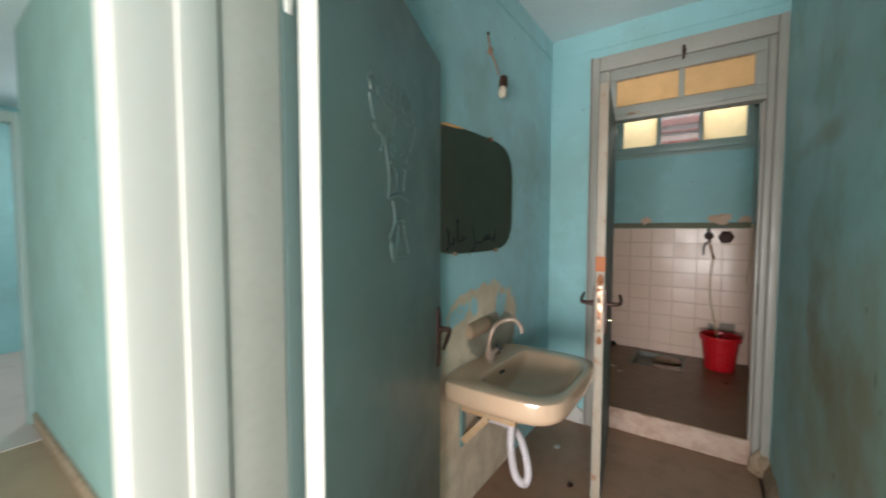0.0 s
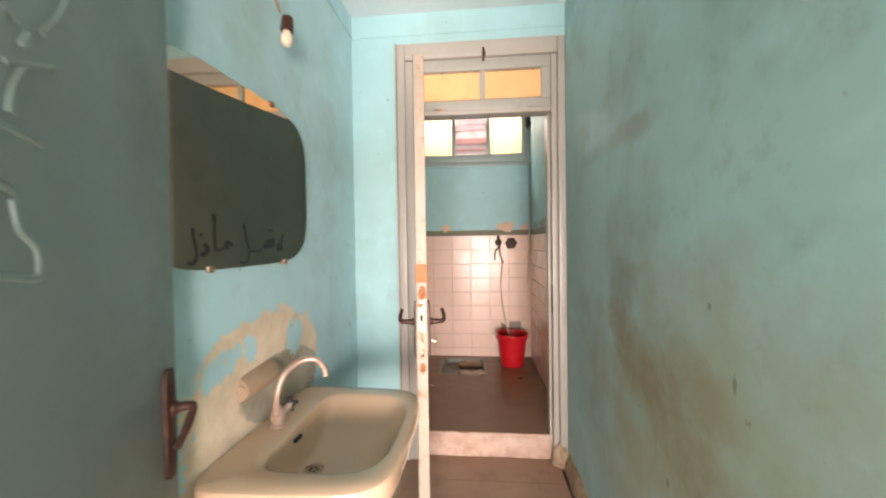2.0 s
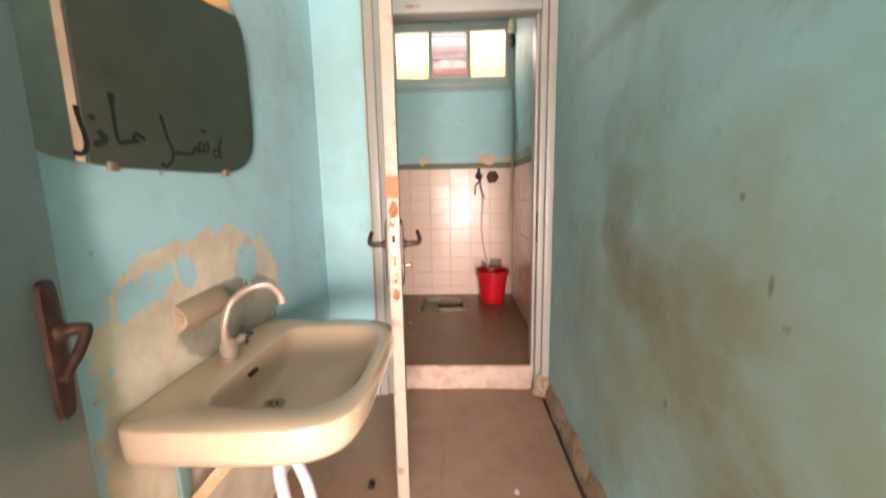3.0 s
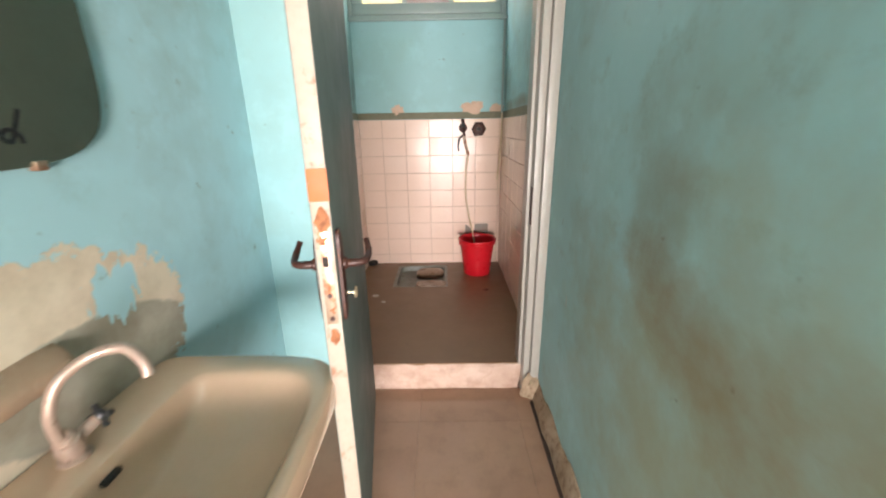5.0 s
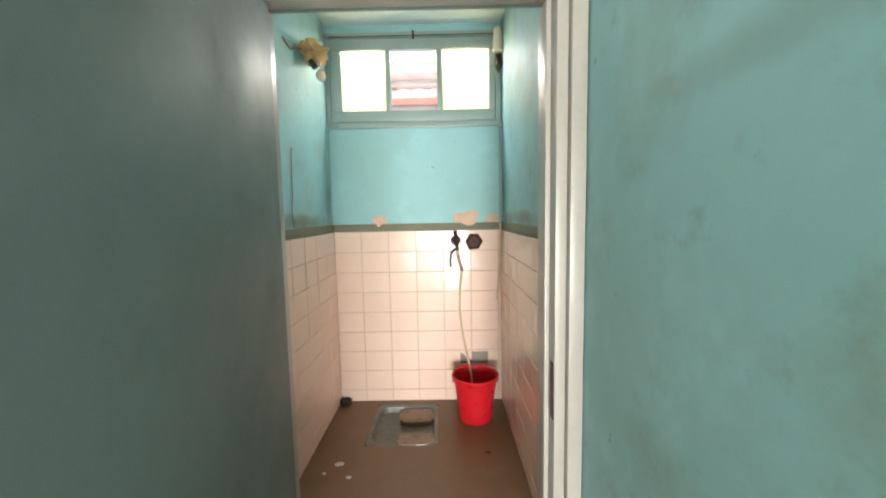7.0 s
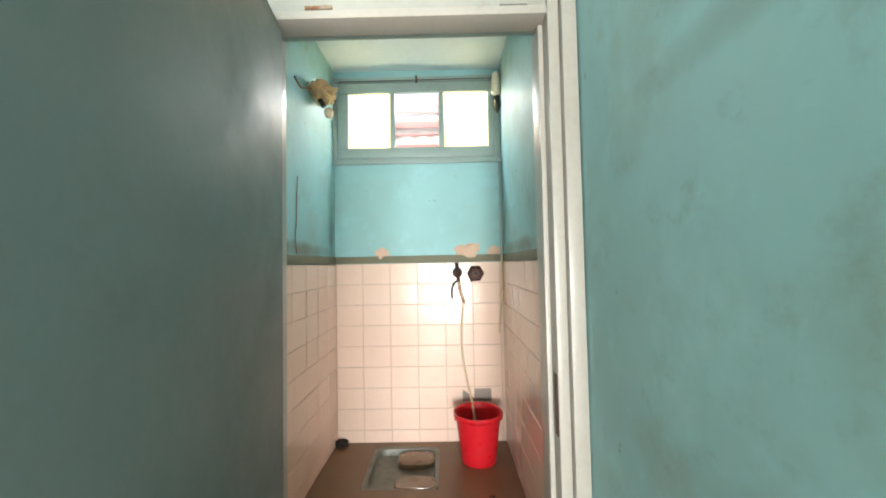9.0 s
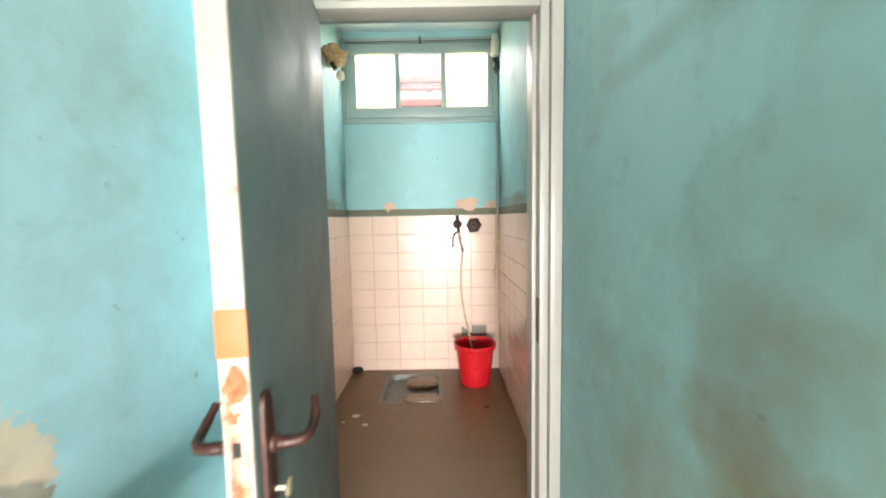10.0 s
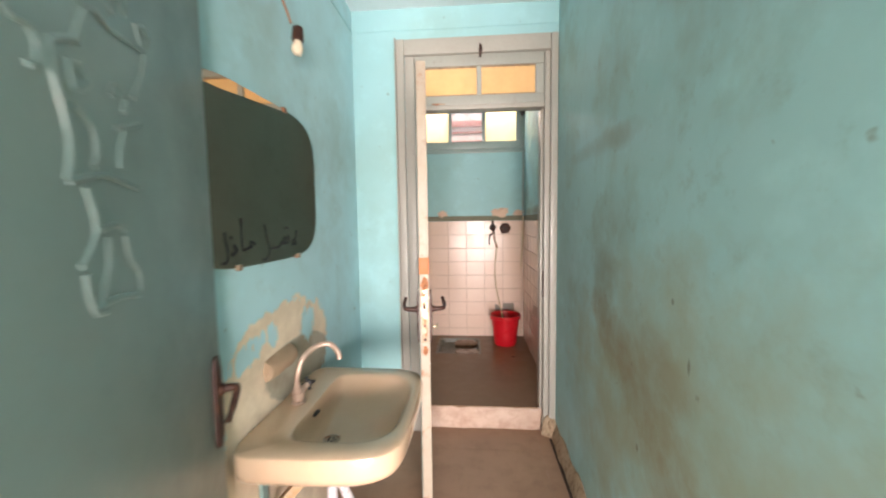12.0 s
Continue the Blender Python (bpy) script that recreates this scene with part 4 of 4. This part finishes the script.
# bracket
br = thing("basin_bracket", "paint-splashed wooden block and teal iron bracket under the basin", "bracket", (-0.9, 1.60, 0.33))
part("block", box(XL + 0.002, -0.705, 1.575, 1.640, 0.487, 0.545, 0.004), M_WOOD, br, "paint-splashed pale wooden block")
part("brace", tube([(XL + 0.012, 1.592, 0.345), (-0.84, 1.592, 0.487)], 0.021, 4, 1), M_WOOD, br)
part("wall_leg", box(XL, XL + 0.012, 1.575, 1.612, 0.315, 0.52, 0.002), M_BRACKET, br, "teal painted iron leg")
part("block", box(XL + 0.002, -0.715, 1.905, 1.955, 0.487, 0.540, 0.004), M_WOOD, br)
part("wall_leg", box(XL, XL + 0.012, 1.912, 1.948, 0.315, 0.52, 0.002), M_BRACKET, br)
# waste hose
hose = thing("waste_hose", "white corrugated plastic waste hose looped under the basin", "hose", (-0.775, 1.72, 0.05))
part("trap_nut", lathe([(0.020, 0), (0.026, 0.004), (0.026, 0.03), (0.018, 0.036)], 16, (DR[0], DR[1], 0.500)), M_HOSE, hose)
part("tube", tube([(-0.775, 1.70, 0.515), (-0.778, 1.705, 0.42), (-0.785, 1.72, 0.30), (-0.775, 1.745, 0.17), (-0.740, 1.765, 0.125), (-0.722, 1.775, 0.17), (-0.745, 1.785, 0.27), (-0.79, 1.79, 0.35), (-0.86, 1.79, 0.37), (-0.955, 1.79, 0.37)], 0.0175, 12, 14, 0.0017), M_HOSE, hose)
part("wall_outlet", blob((-0.968, 1.79, 0.37), (0.016, 0.045, 0.035), 2.0, 0.3), M_RUST, hose, "dark ragged outlet hole in the wall")

# mirror
mir = thing("wall_mirror", "rounded tarnished wall mirror with handwriting in black marker", "mirror", (XL, 1.71, 1.485))


def cushion(cu, cv, hu, hv, power=4.5, n=72):
    pts = []
    for k in range(n):
        a = 2 * math.pi * k / n
        c, s = math.cos(a), math.sin(a)
        pts.append((cu + hu * math.copysign(abs(c) ** (2 / power), c), cv + hv * math.copysign(abs(s) ** (2 / power), s)))
    return pts


def warp_out(y):
    """The thin mirror stands off the wall a little towards its far end."""
    return 0.043 * max(0.0, y - 1.50) ** 2


rim = cushion(1.685, 1.476, 0.385, 0.277, 4.4)
seq = [(1.0, 0.001), (1.0, 0.005), (0.995, 0.007)] + [(f, 0.007) for f in (0.9, 0.8, 0.7, 0.6, 0.5, 0.4, 0.3, 0.2, 0.1, 0.02)]
part("glass", loops([[(XL + d + warp_out(1.685 + (u - 1.685) * f), 1.685 + (u - 1.685) * f, 1.476 + (z - 1.476) * f) for u, z in rim] for f, d in seq]), M_MIRROR, mir)
for u, z in ((1.84, 1.752), (1.525, 1.203), (1.90, 1.205)):
    part("clip", box(XL + 0.001, XL + 0.012 + warp_out(u), u - 0.011, u + 0.011, z - 0.010, z + 0.008, 0.002), M_STEEL, mir, "small metal mirror clip")


def scrawl(pts, r=0.0034):
    part("handwriting", tube([(XL + 0.0078 + warp_out(u), u, z) for u, z in pts], r, 6, 6, flat=(0, 0.25)), M_INK, mir, "black marker stroke")


scrawl([(1.893, 1.303), (1.880, 1.272), (1.867, 1.248), (1.854, 1.257), (1.866, 1.269), (1.882, 1.260), (1.886, 1.245)], 0.0042)
scrawl([(1.829, 1.289), (1.833, 1.265), (1.812, 1.259), (1.794, 1.267), (1.800, 1.279), (1.818, 1.274), (1.793, 1.256), (1.780, 1.264), (1.765, 1.250), (1.739, 1.246), (1.706, 1.247)], 0.0048)
scrawl([(1.672, 1.330), (1.679, 1.303), (1.688, 1.273), (1.698, 1.250), (1.693, 1.226), (1.672, 1.211), (1.656, 1.215)], 0.0042)
scrawl([(1.828, 1.315), (1.807, 1.315)], 0.0045)
scrawl([(1.616, 1.267), (1.594, 1.276), (1.587, 1.265), (1.599, 1.261), (1.568, 1.256), (1.550, 1.253), (1.545, 1.282), (1.545, 1.321), (1.545, 1.348)], 0.0045)
scrawl([(1.545, 1.350), (1.546, 1.330)], 0.0075)
scrawl([(1.507, 1.272), (1.512, 1.261), (1.519, 1.259), (1.513, 1.251), (1.500, 1.244), (1.494, 1.247)], 0.0065)
scrawl([(1.497, 1.296), (1.494, 1.290)], 0.0060)
scrawl([(1.465, 1.310), (1.469, 1.283), (1.476, 1.258), (1.477, 1.238), (1.464, 1.222), (1.448, 1.224)], 0.0048)

# bare bulb on a flex
lamp = thing("bulb_lamp", "bare clear bulb in a brown holder hanging from a flex", "lamp", (XL, 1.80, 2.2))
part("flex", tube([(XL + 0.002, 1.815, 2.245), (-0.955, 1.80, 2.19), (-0.93, 1.775, 2.13), (-0.915, 1.79, 2.08), (-0.898, 1.785, 2.03)], 0.0045, 8), M_CORD, lamp)
part("splice", blob((-0.945, 1.79, 2.155), (0.012, 0.012, 0.016), 4.0, 0.3), M_CORD, lamp)
tilt = Matrix.Rotation(radians(-8), 4, "X")
part("holder", lathe([(0.010, 0.085), (0.018, 0.080), (0.020, 0.055), (0.021, 0.035), (0.019, 0.030)], 18, (-0.889, 1.809, 1.950), tilt), M_RUST, lamp, "brown bulb holder")
part("bulb", lathe([(0.004, -0.022), (0.013, -0.018), (0.019, -0.006), (0.020, 0.006), (0.016, 0.020), (0.013, 0.032)], 20, (-0.889, 1.809, 1.950), tilt), M_BULB, lamp, "small cloudy bulb")
part("wall_hook", lathe([(0.009, 0), (0.009, 0.006), (0.005, 0.010)], 12, (XL, 1.815, 2.250), Matrix.Rotation(radians(90), 4, "Y")), M_RUST, lamp)

# ---- toilet things ----
bucket = thing("bucket", "bright red plastic bucket on the toilet floor", "bucket", (0.042, 4.038, STEP))
BH = 0.286
part("body", lathe([(0.100, 0.000), (0.104, 0.006), (0.112, 0.09), (0.121, 0.17), (0.131, 0.235), (0.134, 0.255), (0.143, 0.258), (0.147, 0.268), (0.146, BH), (0.140, BH + 0.002), (0.134, BH - 0.004),
                    (0.129, 0.235), (0.118, 0.17), (0.109, 0.09), (0.100, 0.010), (0.02, 0.008)], 48, (0.042, 4.038, STEP + 0.001)), M_RED, bucket)
for sx in (-1, 1):
    part("ear", lathe([(0.012, 0), (0.014, 0.003), (0.014, 0.010), (0.008, 0.012)], 14, (0.042 + sx * 0.132, 4.038, STEP + 0.246), Matrix.Rotation(radians(90 * sx), 4, "Y")), M_RED, bucket)
part("bail", tube([(0.184, 4.036, STEP + 0.250), (0.177, 4.000, STEP + 0.262), (0.132, 3.92, STEP + 0.266), (0.042, 3.884, STEP + 0.264), (-0.048, 3.92, STEP + 0.266), (-0.093, 4.000, STEP + 0.262), (-0.100, 4.036, STEP + 0.250)], 0.0035, 8), M_RED, bucket, "red carrying handle")

# squat pan sunk in the floor
pan = thing("squat_toilet", "stained grey-blue ceramic squat pan sunk in the floor", "toilet", (-0.4, 3.98, 0.05))
pcx, pcy = (PX0 + PX1) / 2, (PY0 + PY1) / 2
rim = cushion(pcx, pcy, (PX1 - PX0) / 2 - 0.0005, (PY1 - PY0) / 2 - 0.0005, 14)
trayc = cushion(pcx, pcy, (PX1 - PX0) / 2 - 0.022, (PY1 - PY0) / 2 - 0.022, 7)
part("tray", loops([[(u, v, 0.02) for u, v in rim], [(u, v, STEP - 0.003) for u, v in rim], [(u, v, STEP - 0.005) for u, v in trayc],
                    [(pcx + (u - pcx) * 0.95, pcy + (v - pcy) * 0.95, STEP - 0.040) for u, v in trayc], [(pcx + (u - pcx) * 0.5, pcy + (v - pcy) * 0.5, STEP - 0.052) for u, v in trayc]]), M_PAN, pan)
part("hump", slab(cushion(-0.335, 4.105, 0.112, 0.075, 3.4), 2, STEP - 0.050, STEP - 0.006, 0.022), M_PANTOP, pan, "raised rounded hump, grimy brown on top")
part("tongue", slab(cushion(-0.318, 3.815, 0.118, 0.062, 3.6), 2, STEP - 0.050, STEP + 0.001, 0.010), M_PANTOP, pan, "raised front step, grimy brown")
for ox, oy in ((-0.485, 3.795),):
    part("outlet", lathe([(0.030, 0), (0.030, 0.004), (0.022, 0.005)], 20, (ox, oy, STEP - 0.0475)), M_DARK, pan, "dark outlet hole")

# wall tap with hose
wt = thing("wall_tap", "corroded dark wall tap with a thin yellowed hose", "tap", (-0.06, 4.25, 1.25))
part("body", tube([(-0.060, YB, 1.255), (-0.060, 4.245, 1.255), (-0.056, 4.225, 1.235), (-0.052, 4.220, 1.195)], [0.014, 0.014, 0.013, 0.011], 12), M_RUST, wt)
part("bonnet", lathe([(0.017, 0), (0.018, 0.02), (0.012, 0.03), (0.010, 0.045)], 12, (-0.060, 4.248, 1.258)), M_BLACK, wt)
part("cross_handle", tube([(-0.064, 4.248, 1.318), (-0.061, 4.246, 1.298)], 0.013, 8, 1), M_RUST, wt)
part("lever", tube([(-0.066, 4.232, 1.20), (-0.090, 4.222, 1.17), (-0.098, 4.220, 1.125), (-0.096, 4.220, 1.085)], 0.0065, 8), M_BLACK, wt, "black bent lever")
part("flange", lathe([(0.034, 0), (0.034, 0.004), (0.020, 0.008)], 18, (-0.060, YB - 0.007, 1.255), Matrix.Rotation(radians(90), 4, "X")), M_RUST, wt)
part("coupling", tube([(-0.052, 4.221, 1.20), (-0.045, 4.222, 1.14), (-0.028, 4.226, 1.085), (-0.022, 4.23, 1.055)], 0.0105, 10), M_STEEL, wt)
part("hose", tube([(-0.022, 4.23, 1.06), (-0.034, 4.245, 0.96), (-0.040, 4.255, 0.84), (-0.034, 4.255, 0.70), (-0.012, 4.235, 0.56), (0.012, 4.19, 0.45), (0.024, 4.15, 0.38), (0.03, 4.12, 0.28)], 0.0072, 10), M_TUBE, wt, "thin yellowed plastic hose")
# capped wall plate
cp = thing("pipe_plate", "rusty angular plate over a wall pipe", "pipe fitting", (0.062, YB, 1.245))
b = lathe([(0.058, 0), (0.058, 0.008), (0.046, 0.016), (0.020, 0.018), (0.018, 0.032)], 6, (0.062, YB - 0.006, 1.245), Matrix.Rotation(radians(90), 4, "X"))
for v in b.verts:
    v.co += Vector((0.006, 0.002, 0.006)) * noise.noise(v.co * 25)
part("plate", b, M_RUST, cp, "")
part("bore", lathe([(0.013, 0), (0.012, 0.002)], 12, (0.062, YB - 0.0375, 1.245), Matrix.Rotation(radians(90), 4, "X")), M_DARK, cp)
# conduit, junction box and loose cable
cd = thing("conduit", "thin painted conduit in the corner with a loose cable end", "conduit", (0.243, 4.26, 0.85))
part("pipe", tube([(0.236, 4.252, 2.36), (0.239, 4.252, 1.9), (0.236, 4.252, 1.45), (0.238, 4.252, 1.36)], 0.0085, 8), M_SASH, cd)
part("cable", tube([(0.238, 4.252, 1.37), (0.234, 4.246, 1.15), (0.222, 4.238, 0.98), (0.210, 4.230, 0.86)], 0.0065, 8), M_TUBE, cd, "loose yellowed cable")
part("tape", blob((0.228, 4.240, 2.385), (0.024, 0.024, 0.055), 7.0, 0.25), M_BLACK, cd, "black tape wrapping")
jb = thing("lamp_holder", "yellowed white plastic wall lamp holder", "lamp holder", (0.245, 4.22, 2.5))
part("body", lathe([(0.030, 0), (0.034, 0.006), (0.032, 0.07), (0.026, 0.13), (0.020, 0.14)], 18, (0.222, 4.210, 2.435)), M_BOXW, jb)
part("ring", lathe([(0.036, 0), (0.036, 0.012)], 18, (0.222, 4.210, 2.445)), M_BOXW, jb)

# foam blob with hanging bulb on the left wall
fl = thing("toilet_lamp", "cream bulb hanging from a lump of builder's foam", "lamp", (TL, 3.86, 2.3))
b = blob((TL + 0.055, 3.86, 2.305), (0.070, 0.085, 0.045), 11.0, 0.45, 4.0)
part("foam", b, M_FOAM, fl, "yellow builder's foam lump")
part("drip", blob((TL + 0.085, 3.86, 2.262), (0.016, 0.016, 0.028), 2.0, 0.3), M_FOAM, fl)
part("holder", tube([(TL + 0.045, 3.855, 2.265), (TL + 0.068, 3.86, 2.225)], 0.016, 12, 1), M_BLACK, fl, "black bulb holder")
part("bulb", blob((TL + 0.092, 3.866, 2.190), (0.026, 0.026, 0.032), 1.0, 0.02), M_BULB, fl, "cream round bulb")
part("flex", tube([(TL + 0.003, 3.60, 2.27), (TL + 0.005, 3.68, 2.255), (TL + 0.006, 3.74, 2.28), (TL + 0.02, 3.80, 2.30)], 0.005, 8), M_CORD, fl)
wire = thing("loose_wire", "thin dark wire hanging on the toilet wall", "wire", (TL, 3.61, 1.6))
part("strand", tube([(TL + 0.004, 3.63, 1.77), (TL + 0.005, 3.615, 1.66), (TL + 0.004, 3.61, 1.53), (TL + 0.006, 3.59, 1.46), (TL + 0.010, 3.60, 1.38)], 0.0022, 6), M_CORD, wire)
# debris
for x, y, s, seed in ((-0.70, 3.60, 0.015, 1.0), (-0.63, 3.50, 0.009, 2.0), (-0.76, 3.53, 0.007, 3.0), (0.08, 3.68, 0.010, 4.0)):
    b = blob((x, y, STEP + 0.003), (s * 1.6, s, 0.004), seed, 0.4, 3.0, 2)
    tagged(finish("paper_scrap", b, M_WHITE if seed < 3.5 else M_RUST), "small torn paper scrap on the brown floor", "debris", "scraps on the toilet floor")
for x, y, s, seed in ((-0.777, 2.362, 0.018, 5.0), (-0.611, 2.06, 0.014, 6.0), (-0.05, 2.04, 0.010, 7.0)):
    b = blob((x, y, 0.003), (s, s * 1.4, 0.005), seed, 0.4, 3.0, 2)
    tagged(finish("plaster_crumb", b, M_WHITE if seed != 6.0 else M_RUST), "small plaster crumb on the washroom floor", "debris", "crumbs on the washroom floor")
tagged(finish("floor_clog", blob((-0.835, 4.235, STEP + 0.018), (0.045, 0.04, 0.02), 9.0, 0.3), M_DARK), "dark clump of dirt in the toilet corner", "debris")

# ---- outside ----
solid("ground", box(-60, 60, 4.6, 120, -3.2, -3.0), M_GROUND, "pale concrete ground outside", "ground")
house = thing("neighbour_house", "pink rendered house with red-brown shutters and bands", "house", (-0.3, 8.0, -3.0))
part("wall", box(-6, 6, 7.2, 11.0, -3.0, 8.0), M_PINK, house)
part("roof", box(-6.3, 6.3, 6.9, 11.3, 8.0, 8.25, 0.02), M_REDWOOD, house)
for k in range(10):
    z = 2.60 + k * 0.34
    band = part("band", box(-3.0, 3.0, 7.13, 7.199, z, z + 0.10, 0.01), M_REDWOOD, house, "red-brown horizontal band")
    part("ledge", box(-3.0, 3.0, 7.16, 7.199, z + 0.235, z + 0.262, 0.004), M_REDWOOD, band)
    if k % 2:
        for j in range(14):
            part("scallop", lathe([(0.085, 0), (0.085, 0.02), (0.06, 0.03)], 14, (-1.6 + j * 0.23, 7.20, z + 0.165), Matrix.Rotation(radians(90), 4, "X")), M_WHITE, band)

# ---- repeated pieces: floor and wall tiles ----
def piece_mesh(name, w, h, d, bevel, material):
    b = box(-w / 2, w / 2, -d, 0, -h / 2, h / 2)
    top = [f for f in b.faces if f.normal.y < -0.5]
    bmesh.ops.bevel(b, geom=[e for f in top for e in f.edges], offset=bevel, segments=1, affect="EDGES")
    bmesh.ops.recalc_face_normals(b, faces=b.faces)
    me = bpy.data.meshes.new(name)
    b.to_mesh(me)
    b.free()
    me.materials.append(material)
    return me


MESHES = {}


def piece(name, parent, w, h, m, material, d=0.006, bevel=0.0016):
    key = (name, round(w, 3), round(h, 3))
    if key not in MESHES:
        MESHES[key] = piece_mesh(name, w, h, d, bevel, material)
    ob = new(name, MESHES[key])
    ob.parent = parent
    ob.matrix_world = m


def cuts(a, b, first, step):
    out = [a]
    x = first
    while x < b - 0.004:
        if x > a + 0.004:
            out.append(x)
        x += step
    return out + [b]


rnd = random.Random(4)
TW, TH, GAP = 0.183, 0.137, 0.003


def tile_wall(parent, u0, u1, first, place):
    us = cuts(u0, u1, first, TW)
    zs = cuts(STEP, TZ, TZ - 9 * TH, TH)
    for a, b2 in zip(us, us[1:]):
        for z0, z1 in zip(zs, zs[1:]):
            m = place((a + b2) / 2, (z0 + z1) / 2) @ pose(0, 0, 0, rnd.gauss(0, 0.7), 0, rnd.gauss(0, 0.7))
            piece("tile", parent, b2 - a - GAP, z1 - z0 - GAP, m, M_TILE)


for nm, bx in (("wall_tiling_back", (TL + 0.003, TR - 0.003, YB - 0.003, YB, STEP, TZ)), ("wall_tiling_left", (TL, TL + 0.003, YT, YB, STEP, TZ)), ("wall_tiling_right", (TR - 0.003, TR, YT, YB, STEP, TZ))):
    bed = solid(nm, box(*bx), M_GROUT, "cream glazed wall tiles with dirty joints", "tiling")
    if nm.endswith("back"):
        tile_wall(bed, TL + 0.008, TR - 0.008, -0.326 - 4 * TW, lambda u, z: pose(u, YB - 0.002, z))
    elif nm.endswith("left"):
        tile_wall(bed, YT, YB - 0.003, YB - 0.003 - 8 * TW, lambda u, z: pose(TL + 0.002, u, z, 0, 0, 90))
    else:
        tile_wall(bed, YT, YB - 0.003, YB - 0.003 - 8 * TW, lambda u, z: pose(TR - 0.002, u, z, 0, 0, -90))

xs = cuts(XL, XR, -0.335 - 3 * 0.45, 0.45)
ys = cuts(0.62, YD + 0.045, 2.115 - 5 * 0.45, 0.45)
for a, b2 in zip(xs, xs[1:]):
    for c, d in zip(ys, ys[1:]):
        piece("tile", washroom_floor, b2 - a - 0.0006, d - c - 0.0006, pose((a + b2) / 2, (c + d) / 2, -0.006, -90, 0, 0) @ pose(0, 0, 0, 0, 0, 0), M_FLOOR, 0.006, 0.0006)
